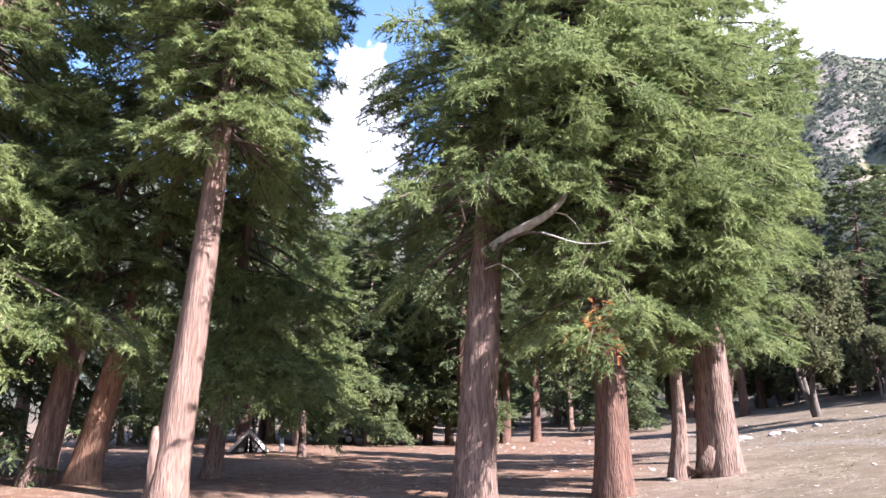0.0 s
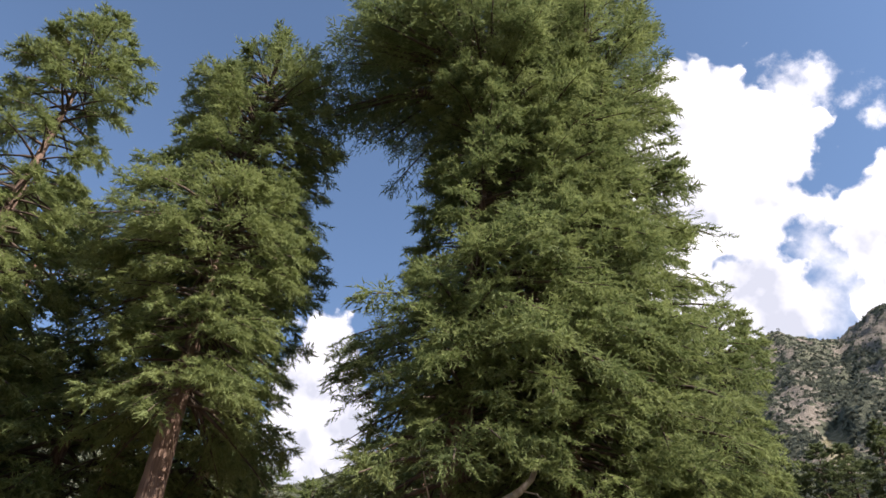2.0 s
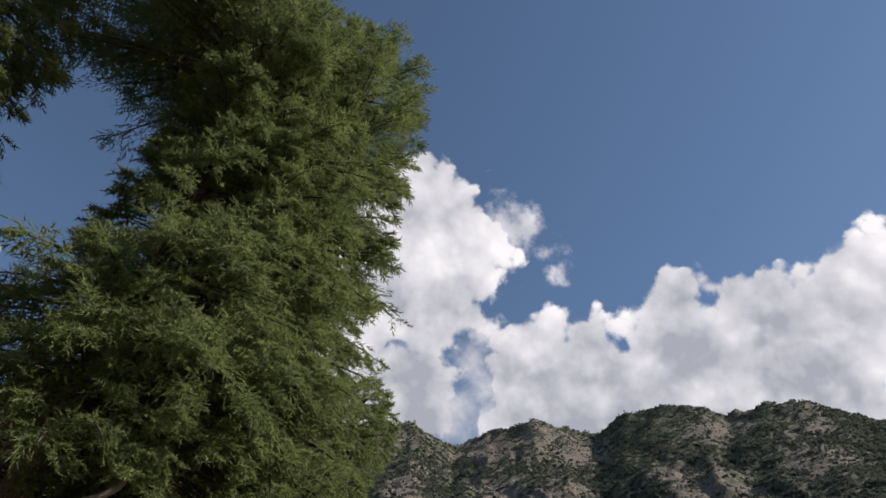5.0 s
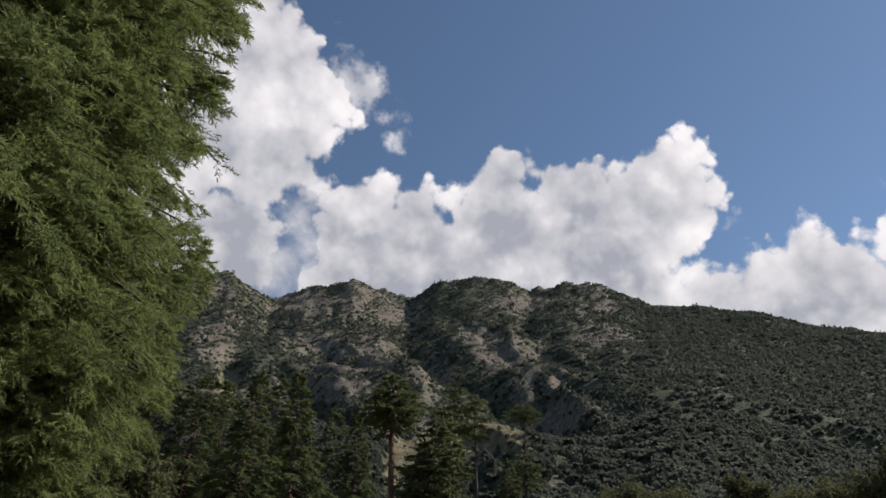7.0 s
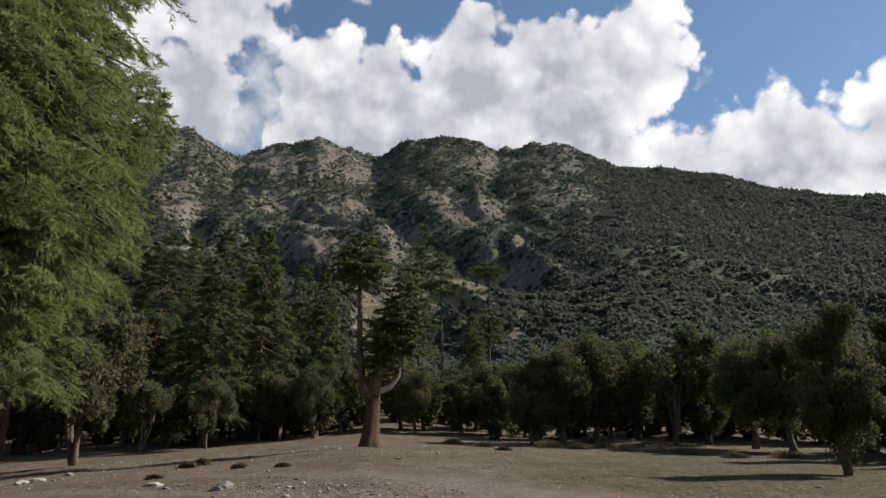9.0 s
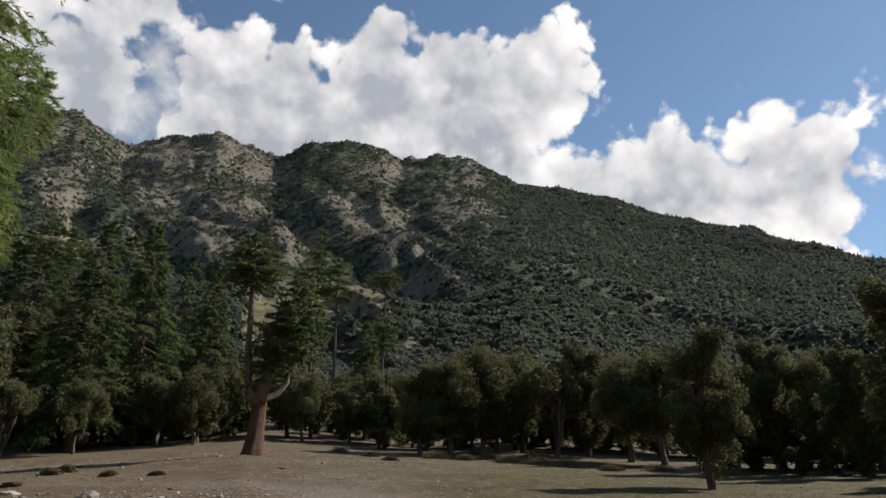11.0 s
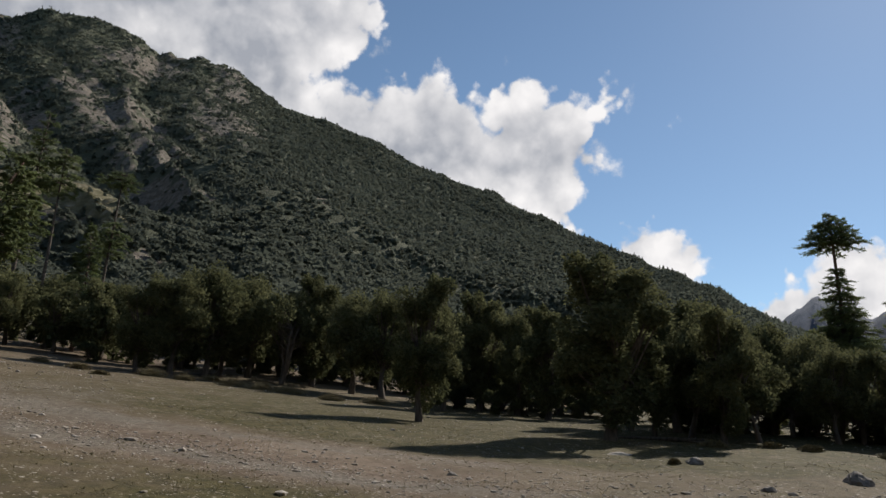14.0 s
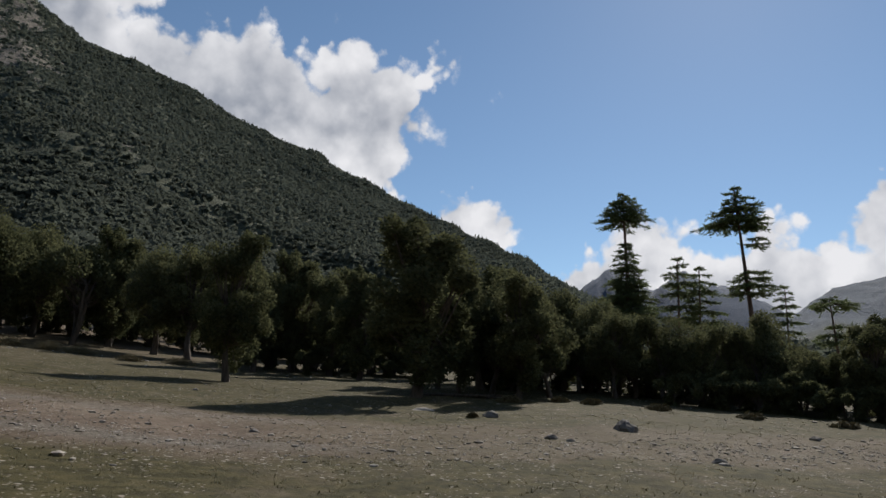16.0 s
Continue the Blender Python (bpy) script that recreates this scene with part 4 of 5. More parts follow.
def umbrella_cedars():
    h1 = [(1.0 - 0.025 * k, (0.5 + 0.80 * math.sqrt(k)) * (1 + 0.14 * math.sin(3.3 * k)), 0.2 * math.sin(2.1 * k)) for k in range(7)]
    low = [(0.72 - 0.019 * k, (0.6 + 0.105 * k) * (1 + 0.24 * math.sin(4.7 * k)), 0.3 * math.sin(2.9 * k)) for k in range(22)]
    umbrella_cedar(114.9, 70, 18.35, -0.5, h1 + low, 0.3, 101, "tall cedar with an umbrella top and a dark lower crown")
    h2 = [(1.0 - 0.024 * k, (0.35 + 0.41 * k) * (1 - 0.4 * (k in (3, 6))), 0.2 * (-1) ** k) for k in range(8)] + [(0.82, 2.0, -0.9), (0.79, 1.3, 1.1), (0.735, 0.9, 1.3), (0.705, 1.2, 1.2), (0.57, 1.3, 0.6), (0.535, 1.9, 0.4), (0.50, 2.2, 0.6), (0.465, 2.0, -0.1)]
    umbrella_cedar(124.05, 68, 18.5, -1.2, h2, 0.28, 103, "tall leaning cedar with flat tiers and a long bare trunk")
    h3 = [(0.99, 0.5, 0), (0.93, 1.1, 0.1), (0.86, 1.5, -0.1), (0.78, 2.0, 0.1), (0.70, 1.8, -0.2), (0.60, 2.2, 0.2), (0.5, 2.0, 0)]
    umbrella_cedar(118.4, 74, 12.6, 0.2, h3, 0.2, 107, "open tiered cedar with gaps between its branches")
    umbrella_cedar(119.9, 78, 12.0, 0.3, h3, 0.2, 109, "open tiered cedar with gaps between its branches")
    h4 = [(0.99, 1.2, 0), (0.95, 2.4, 0.2), (0.70, 1.0, 0.3), (0.62, 1.5, 0), (0.54, 1.8, 0.1)]
    umbrella_cedar(129.3, 72, 8.5, -0.5, h4, 0.18, 113, "small flat-topped cedar above the oaks")
    slim = [(1.0 - 0.042 * k, (0.5 + 0.26 * k) * (1 + 0.3 * math.sin(2.7 * k)), 0.25 * math.sin(1.9 * k)) for k in range(9)]
    umbrella_cedar(52.2, 84, over(52.2, 84, 0.014), 0.4, slim, 0.24, 131, "slim open-tiered cedar with gaps between its branches", BARK_OAK)
    ragged = [(0.99, 0.6, 0), (0.955, 1.4, 0.5), (0.91, 1.8, -0.3), (0.86, 1.5, 0.5), (0.81, 2.0, 0), (0.75, 1.3, 0.6)]
    umbrella_cedar(54.3, 82, over(54.3, 82, -0.027), -0.4, ragged, 0.22, 137, "ragged thin cedar with a bare lower trunk", BARK_OAK)
    flat = [(0.99, 1.3, 0.1), (0.96, 2.1, -0.3), (0.925, 1.8, 0.5), (0.69, 1.2, 0), (0.64, 1.9, 0.3), (0.585, 2.2, -0.1), (0.53, 2.0, 0.1)]
    umbrella_cedar(58.0, 84, over(58.0, 84, -0.046), 0.3, flat, 0.22, 139, "flat-topped cedar with a bare gap below its top", BARK_OAK)
    umbrella_cedar(126.0, 110, 13.0, 0.0, h3, 0.2, 127, "distant tiered cedar in haze")


umbrella_cedars()


# ---- holm oaks ----
def oak_parts(height, radius, trunk_r, foot, clumps, leaves, size, seed, stems=1, rise=0.25):
    rg = np.random.default_rng(seed)
    pieces, tri = [], []
    mid = np.array([0, 0, (height + foot) / 2])
    half = np.array([radius, radius, (height - foot) / 2])
    trunks = []
    for s in range(stems):
        a = rg.uniform(0, 6.28)
        lean = rg.uniform(0.2, 0.55) if stems > 2 else rg.uniform(0.05, 0.35) if stems > 1 else 0.05
        line = [np.array([lean * math.cos(a) * h * (0.4 + 0.6 * h / height) + 0.08 * math.sin(2 * h), lean * math.sin(a) * h * 0.5 + 0.08 * math.cos(1.7 * h), h]) for h in np.linspace(-0.25, foot + 0.45 * (height - foot), 9)]
        trunks.append((line, a))
    lobes = []
    for c in range(max(7, clumps // 5)):
        d = unit(rg.normal(0, 1, 3) + np.array([0, 0, rise]))
        big = min(radius, (height - foot) / 2) * rg.uniform(0.34, 0.55)
        at = mid + d * (half - big * 0.8) * rg.uniform(0.7, 1.08)
        at[2] = min(at[2], height - big)
        lobes.append((at, big))
    for c in range(clumps):
        at, big = lobes[c % len(lobes)]
        rad = big * rg.uniform(0.34, 0.62)
        ctr = at + unit(rg.normal(0, 1, 3)) * big * rg.uniform(0.35, 0.85)
        line, _ = trunks[c % stems]
        root = line[rg.integers(4, 9)]
        pieces.append(tube([root, (root + ctr) / 2 + np.array([0, 0, -0.15]), ctr], [trunk_r * 0.35, trunk_r * 0.22, 0.02], 5, cap=False))
        n = leaves // clumps
        v = unit(rg.normal(0, 1, (n, 3)))
        pos = ctr + v * rad * rg.uniform(0.55, 1.18, (n, 1)) * np.array([0.9, 0.9, 1.1])
        o = unit(v * 0.5 + rg.normal(0, 0.8, (n, 3)))
        w = unit(np.cross(o, rg.normal(0, 1, (n, 3)))) * size * 0.36 * rg.uniform(0.6, 1.3, (n, 1))
        ln = size * rg.uniform(0.6, 1.4, (n, 1))
        tri.append(np.stack([pos - w, pos + w, pos + o * ln], 1))
    stem_meshes = [trunk_shape(np.array(line), [trunk_r * (1 - 0.075 * k) for k in range(9)], 12, 0.35, 5, seed + s) for s, (line, a) in enumerate(trunks)]
    return stem_meshes, join(pieces), np.concatenate(tri)


OAK_KINDS = {
    "round": (6.4, 2.3, 0.17, 1.0, 72, 23000, 0.13, 201, 1), "tall": (6.8, 1.85, 0.15, 0.2, 96, 28000, 0.13, 203, 1, 0.0), "low": (4.6, 2.1, 0.10, 0.9, 56, 16000, 0.13, 207, 4),
    "bushy": (5.2, 1.9, 0.11, -0.5, 56, 16000, 0.13, 217, 2),
    "thicket": (2.3, 1.5, 0.05, -0.25, 22, 5200, 0.16, 219, 3),
    "far": (6.5, 2.6, 0.18, 0.9, 64, 4600, 0.28, 211, 1), "far_low": (5.2, 2.6, 0.15, 0.1, 56, 4600, 0.28, 213, 2),
}
OAK_FIRST = {}


def oak(kind, az, r, k, turn, label, wide=1.0, group="holm oaks at the meadow's edge"):
    if kind not in OAK_FIRST:
        stems, limbs, tri = oak_parts(*OAK_KINDS[kind])
        ob = thing("oak_tree", spot(az, r, 0.05), label, "tree", group, turn)
        for st in stems:
            put("trunk", mesh_of("trunk", *st, BARK_OAK), ob)
        tagged(put("branchwork", mesh_of("branchwork", *limbs, BARK_OAK), ob), kind="stuff")
        put("crown", tri_mesh("crown", tri, LEAF), ob)
        OAK_FIRST[kind] = ob
    else:
        ob = copy_thing(OAK_FIRST[kind], pose(*spot(az, r, 0.05), 0, 0, turn))
        tagged(ob, label, group=group)
    ob.scale = (k * wide, k * wide, k)
    return ob


# kind, heading, distance, size, breadth
OAKS_NORTH = [("low", 27.45, 44, 1.9, 1.0), ("low", 25.2, 70, 1.3, 1), ("round", 29.2, 72, 1.2, 1), ("low", 31.8, 58, 1.2, 0.9), ("round", 33.8, 66, 1.05, 1), ("low", 36.2, 56, 1.1, 0.9), ("low", 41.6, 62, 1.2, 1),
              ("round", 39, 72, 1.1, 1), ("round", 44, 60, 1, 1), ("low", 46.4, 66, 1.3, 1), ("round", 52, 64, 0.9, 1), ("round", 55, 70, 1, 1), ("low", 58.9, 66, 1.5, 1)]
OAKS_EDGE = [("tall", 61.3, 51.7, 1, 1.1), ("round", 63.8, 53, 1.15, 1), ("round", 66.2, 54.5, 1.35, 1), ("round", 69.5, 58, 1.3, 1), ("low", 72, 54, 1.6, 1), ("tall", 74.5, 56, 1.35, 1), ("round", 77.5, 52, 1.2, 1),
             ("round", 80, 50, 1.2, 1), ("tall", 83.05, 28.8, 0.93, 0.9), ("tall", 85, 41, 1, 0.85), ("tall", 88, 44, 1.15, 1), ("round", 91, 42, 1, 1), ("tall", 93.4, 38, 0.95, 1)]
OAKS_SOUTH = [("tall", 98.4, 24.7, 0.98, 1.35), ("tall", 101.5, 27.8, 0.78, 0.8), ("low", 99.8, 33, 1.15, 0.8), ("bushy", 104.2, 30, 1.05, 1), ("tall", 106.4, 26.3, 0.72, 1), ("bushy", 108.6, 28, 0.82, 1), ("bushy", 111, 32.9, 0.81, 0.95),
              ("round", 113.7, 30.5, 0.58, 0.95), ("bushy", 115.2, 31.7, 0.7, 1), ("bushy", 117.4, 31.1, 0.72, 1.1), ("bushy", 120, 31.1, 0.65, 1.1), ("round", 122, 32.9, 0.56, 1), ("bushy", 124.2, 31.7, 0.67, 1.1), ("bushy", 127, 31.7, 0.5, 1.1),
              ("bushy", 129.4, 31.1, 0.48, 1), ("tall", 131.4, 30.5, 0.6, 1.2), ("bushy", 134.5, 31.7, 0.75, 1), ("round", 139, 34.2, 0.81, 1)]
OAKS_RISE = [("tall", 103, 33, 0.9, 1.25), ("tall", 105.6, 33.5, 0.84, 1.25), ("bushy", 107.7, 34, 0.95, 1.1), ("round", 109.8, 34, 0.75, 1.1), ("bushy", 111.9, 34, 0.86, 1.05), ("bushy", 113.9, 33, 0.72, 1), ("bushy", 125.4, 33, 0.8, 1)]


def oaks():
    rr = random.Random(12)
    words = {"round": "dark round-crowned holm oak at the forest edge", "tall": "dark upright holm oak on a single trunk", "low": "low many-stemmed holm oak with a grey-green crown",
             "bushy": "dark bushy holm oak with leaves down to the grass",
             "thicket": "low dark thicket of holm oak on the grass bank",
             "far": "dark holm oak deep in the wood", "far_low": "low dark holm oak deep in the wood"}
    for kind, az, r, k, wide in OAKS_NORTH + OAKS_EDGE + OAKS_SOUTH + OAKS_RISE:
        ob = oak(kind, az, r, k, rr.uniform(0, 360), words[kind], wide)
        if wide > 1.3:
            ob.rotation_euler[2] = 0.15
            ob.scale = (0.95 * k, k * wide, k)
    for a0, a1, step, r0, r1, k0, k1 in ((103, 139, 1.5, 33, 36, 0.8, 1.2), (118, 139, 1.6, 28.8, 30.2, 0.45, 0.75), (58, 104, 1.8, 63, 72, 0.8, 1.2), (84, 106, 1.8, 46, 50, 0.7, 1.0), (24, 58, 2.2, 70, 82, 0.8, 1.2), (86, 103, 2.6, 41, 46, 0.4, 0.75), (58, 86, 2.6, 58, 66, 0.4, 0.75)):
        az = a0
        while az < a1:
            oak("thicket", az, rr.uniform(r0, r1), rr.uniform(k0, k1), rr.uniform(0, 360), words["thicket"], 1.25, "thickets at the forest edge")
            az += step * rr.uniform(0.7, 1.3)
    for r0, r1, step, a0, a1 in ((60, 72, 3.2, 58, 104), (44, 52, 3.6, 86, 112), (38, 46, 3.4, 100, 140), (48, 66, 3.2, 104, 140), (58, 64, 2.6, 62, 100), (78, 95, 2.6, 60, 112), (105, 130, 2.2, 58, 112), (88, 125, 3.0, 18, 58), (60, 74, 2.4, 24, 60), (74, 88, 2.4, 22, 60), (70, 100, 3.0, 112, 140)):
        az = a0 + rr.uniform(0, 2)
        while az < a1:
            small = 0.36 if 125.5 < az < 131.5 else 0.5 if az > 110 else 0.8 if az > 100 else 1.0
            kind = "far" if az < 58 else rr.choice(("far", "far_low"))
            oak(kind, az, rr.uniform(r0, r1), small * rr.uniform(0.85, 1.25), rr.uniform(0, 360), words[kind], group="holm oaks in the wood")
            az += step * rr.uniform(0.7, 1.3)


oaks()


# ---- woods on the mountain ----
def clump(seed, flat, count, size):
    """A small crown of loose leafy faces round a lumpy ball of radius 1."""
    rg = np.random.default_rng(seed)
    v = unit(rg.normal(0, 1, (count, 3)))
    v[:, 2] = np.where(v[:, 2] < -0.35, -v[:, 2], v[:, 2])
    lump = 0.8 + 0.35 * np.sin(3.1 * v[:, :1] + seed) * np.sin(2.7 * v[:, 1:2] + 1.3 * seed)
    q = v * lump * rg.uniform(0.75, 1.05, (count, 1)) * np.array([1, 1, flat])
    nrm = unit(v + rg.normal(0, 0.45, (count, 3)))
    s = unit(np.cross(nrm, rg.normal(0, 1, (count, 3))))
    w = np.cross(nrm, s)
    k = size * rg.uniform(0.7, 1.35, (count, 1))
    tri = np.stack([q - s * k - w * k * 0.6, q + s * k - w * k * 0.6, q + w * k], 1)
    return tri.reshape(-1, 3), np.arange(count * 3).reshape(-1, 3)


def mountain_woods():
    rg = np.random.default_rng(31)
    az = np.concatenate([rg.uniform(16, 122, 66000), rg.uniform(-40, 16, 9000), rg.uniform(120, 146, 9000)])
    m = len(az)
    R = np.interp(az, [p[0] for p in RIDGE], [p[2] for p in RIDGE])
    r = np.sqrt(rg.uniform(0, 1, m) * (R ** 2 - 125 ** 2) + 125 ** 2) * 0.997
    edge = (rg.random(m) < 0.05) & (az > 64)
    r = np.where(edge, R * rg.uniform(0.975, 1.0, m), r)
    low = (rg.random(m) < 0.16) & (az > 16)
    r = np.where(low, rg.uniform(125, 520, m), r)
    z, _, scree, pasture = terrain(az, r)
    keep = (rg.random(m) > np.clip(np.maximum(scree * 0.8, 1.15 * pasture), 0, np.where(pasture > 0.5, 0.94, 0.78))) & ((az < 121.5) | (r < 560))
    az, r, z, scree = az[keep], r[keep], z[keep], scree[keep]
    m = len(az)
    size = (1 - 0.3 * scree) * rg.uniform(1.3, 3.0, m) * np.interp(r, [125, 500, 1500], [0.85, 1.0, 1.35])
    Rk = np.interp(az, [p[0] for p in RIDGE], [p[2] for p in RIDGE])
    size = size * np.where((az < 66) & (r > 0.86 * Rk), 0.75, 1.0) * np.where(az > 68, 1.12, 1.0) * np.where((az > 64) & (r > 0.965 * Rk), 0.72, 1.0)
    shapes = [clump(1, 0.95, 32, 0.46), clump(2, 1.2, 32, 0.46), clump(3, 1.7, 32, 0.46), clump(4, 0.95, 12, 0.66), clump(5, 1.25, 12, 0.66), clump(6, 2.0, 12, 0.64)]
    close = r < 450
    pick = np.where(close, rg.choice(3, m, p=(0.45, 0.4, 0.15)), 3 + rg.choice(3, m, p=(0.45, 0.4, 0.15)))
    turn = rg.uniform(0, 6.28, m)
    x, y = r * np.sin(np.radians(az)), r * np.cos(np.radians(az))
    V, F, off = [], [], 0
    for k, (v, f) in enumerate(shapes):
        i = np.nonzero(pick == k)[0]
        c, s = np.cos(turn[i])[:, None], np.sin(turn[i])[:, None]
        q = np.stack([v[:, 0] * c - v[:, 1] * s, v[:, 0] * s + v[:, 1] * c, np.tile(v[:, 2], (len(i), 1))], -1) * size[i][:, None, None]
        if k in (2, 5):
            q[..., :2] *= 0.55
        q += np.stack([x[i], y[i], z[i] + size[i] * 0.3], -1)[:, None]
        V.append(q.reshape(-1, 3))
        F.append((f[None] + (np.arange(len(i)) * len(v))[:, None, None] + off).reshape(-1, 3))
        off += len(i) * len(v)
    V, F = np.concatenate(V), np.concatenate(F)
    me = bpy.data.meshes.new("mountain_forest")
    me.vertices.add(len(V))
    me.vertices.foreach_set("co", V.astype(np.float32).reshape(-1))
    me.loops.add(F.size)
    me.loops.foreach_set("vertex_index", F.astype(np.int32).reshape(-1))
    me.polygons.add(len(F))
    me.polygons.foreach_set("loop_start", np.arange(0, F.size, 3, dtype=np.int32))
    me.update(calc_edges=True)
    me.materials.append(WOODS)
    tagged(new("mountain_forest", me), "dense dark green forest on the mountain slopes", "forest", kind="stuff")


mountain_woods()


# ---- stones, shrubs, camp ----
def stone_mesh(name, seed, size, mat, cuts=2):
    bm = bmesh.new()
    bmesh.ops.create_icosphere(bm, subdivisions=cuts, radius=1.0)
    rr = random.Random(seed)
    off = Vector((rr.uniform(0, 50), rr.uniform(0, 50), rr.uniform(0, 50)))
    for v in bm.verts:
        k = 1 + 0.35 * noise.noise(v.co * 1.1 + off) + 0.18 * noise.noise(v.co * 2.7 + off)
        v.co = Vector((v.co.x * size[0], v.co.y * size[1], max(v.co.z, -0.35) * size[2])) * k
    me = bpy.data.meshes.new(name)
    bm.to_mesh(me)
    bm.free()
    me.materials.append(mat)
    return me


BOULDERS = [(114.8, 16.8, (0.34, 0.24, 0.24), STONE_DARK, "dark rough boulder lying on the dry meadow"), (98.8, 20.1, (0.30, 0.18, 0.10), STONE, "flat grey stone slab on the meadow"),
            (37.8, 19.8, (0.34, 0.26, 0.19), STONE_DARK, "pale pointed boulder in the dry earth"), (33.0, 24.0, (0.34, 0.25, 0.14), STONE, "low pale rock in the dry earth"), (104.3, 18.5, (0.22, 0.18, 0.16), STONE_DARK, "small dark boulder on the meadow"),
            (109.2, 14.5, (0.16, 0.12, 0.11), STONE_DARK, "dark fist-shaped stone beside the track"), (21.8, 32.0, (0.42, 0.28, 0.2), STONE, "pale rock in a line of stones"), (22.5, 32.5, (0.34, 0.25, 0.17), STONE, "pale rock in a line of stones"),
            (24.6, 32.3, (0.55, 0.25, 0.16), STONE, "pale rock in a line of stones"), (25.6, 33.0, (0.28, 0.22, 0.15), STONE, "pale rock in a line of stones"), (121.6, 12.5, (0.13, 0.11, 0.10), STONE_DARK, "small dark stone on the track"),
            (122.0, 12.3, (0.10, 0.10, 0.07), STONE, "small grey stone on the track"), (17.2, 17.0, (0.25, 0.12, 0.07), STONE, "flat stone by the cedar's root"), (86.0, 13.4, (0.12, 0.10, 0.08), STONE_DARK, "small dark stone on the track")]


def boulders():
    for i, (az, r, size, mat, label) in enumerate(BOULDERS):
        ob = new("boulder", stone_mesh("boulder", 300 + i, size, mat, 3))
        ob.location = spot(az, r, 0.02)
        ob.rotation_euler = (0, 0, i * 1.7)
        tagged(ob, label, "rock")


boulders()


def stones():
    """Loose stones all over the meadow and along the track, one sheet of small things."""
    rg = np.random.default_rng(77)
    az = np.concatenate([rg.uniform(-35, 140, 4200), rg.uniform(20, 140, 4200)])
    r = np.concatenate([np.sqrt(rg.uniform(6.5 ** 2, 46 ** 2, 4200)), np.clip(12.3 / np.maximum(np.sin(np.radians(rg.uniform(35, 130, 4200))), 0.3) + rg.normal(0, 1.3, 4200), 7, 30)])
    pick = rg.random(4200) < 0.4
    az[:4200][pick] = rg.uniform(8, 60, int(pick.sum()))
    az[4200:] = np.degrees(np.arctan2(12.2 + rg.normal(0, 1.5, 4200), rg.uniform(-13, 16, 4200)))
    k = az[4200:]
    r[4200:] = 12.2 / np.sin(np.radians(k)) + rg.normal(0, 1.3, 4200)
    r = np.clip(r, 6.5, 60)
    z = terrain(az, r)[0]
    bm = bmesh.new()
    bmesh.ops.create_icosphere(bm, subdivisions=1, radius=1.0)
    v0 = np.array([tuple(v.co) for v in bm.verts])
    f0 = np.array([[v.index for v in f.verts] for f in bm.faces])
    bm.free()
    n = len(az)
    size = 0.0085 * np.exp(rg.normal(0, 0.55, n)) * (1 + r / 22)
    sc = size[:, None] * rg.uniform(0.6, 1.5, (n, 3)) * np.array([1.25, 1.25, 0.5])
    V = v0[None] * sc[:, None] * rg.uniform(0.75, 1.2, (n, len(v0), 1))
    V += np.stack([r * np.sin(np.radians(az)), r * np.cos(np.radians(az)), z + size * 0.15], -1)[:, None]
    F = f0[None] + (np.arange(n) * len(v0))[:, None, None]
    me = bpy.data.meshes.new("loose_stones")
    me.from_pydata(V.reshape(-1, 3).tolist(), [], F.reshape(-1, 3).tolist())
    me.materials.append(STONE)
    me.materials.append(STONE_DARK)
    me.polygons.foreach_set("material_index", np.repeat((rg.random(n) < 0.15).astype(np.int32), len(f0)))
    tagged(new("loose_stones", me), "scattered pale stones on the dry earth", "stones", kind="stuff")


stones()


TUFT = material("dry_tufts", (0.12, 0.110, 0.048), (0.26, 0.215, 0.115), 2.0, 0.9, 0, island=0.5)


def tufts():
    """Short dry grass tufts and litter on the grazed meadow."""
    rg = np.random.default_rng(88)
    n, per = 12000, 7
    az = rg.uniform(-32, 140, n)
    r = np.sqrt(rg.uniform(7 ** 2, 27 ** 2, n))
    x, y = r * np.sin(np.radians(az)), r * np.cos(np.radians(az))
    keep = fbm(x * 0.35, y * 0.35, 3) + 0.10 * (az > 60) > 0.02
    az, r, x, y = az[keep], r[keep], x[keep], y[keep]
    n = len(az)
    root = np.stack([x, y, terrain(az, r)[0] - 0.01], -1)[:, None] + rg.normal(0, 0.035, (n, per, 3)) * np.array([1, 1, 0])
    d = unit(rg.normal(0, 0.7, (n, per, 3)) + np.array([0, 0, 0.8]))
    d[..., 2] = np.abs(d[..., 2])
    w = unit(np.cross(d, rg.normal(0, 1, (n, per, 3)))) * 0.009
    h = rg.uniform(0.015, 0.05, (n, per, 1))
    tri = np.stack([root - w, root + w, root + d * h], 2).reshape(-1, 3, 3)
    tagged(new("grass_tufts", tri_mesh("grass_tufts", tri, TUFT)), "short dry grass tufts scattered on the grazed meadow", "grass", kind="stuff")


tufts()


def shrub_tri(radius, height, n, seed, size=0.09):
    rg = np.random.default_rng(seed)
    v = unit(rg.normal(0, 1, (n, 3)))
    v[:, 2] = np.abs(v[:, 2])
    pos = v * np.array([radius, radius, height]) * rg.uniform(0.45, 1.0, (n, 1)) * (1 + 0.3 * np.sin(v[:, :1] * 7 + v[:, 1:2] * 5))
    o = unit(v * 0.6 + rg.normal(0, 0.6, (n, 3)))
    w = unit(np.cross(o, rg.normal(0, 1, (n, 3)))) * size * 0.25
    return np.stack([pos - w, pos + w, pos + o * size * rg.uniform(0.6, 1.5, (n, 1))], 1)


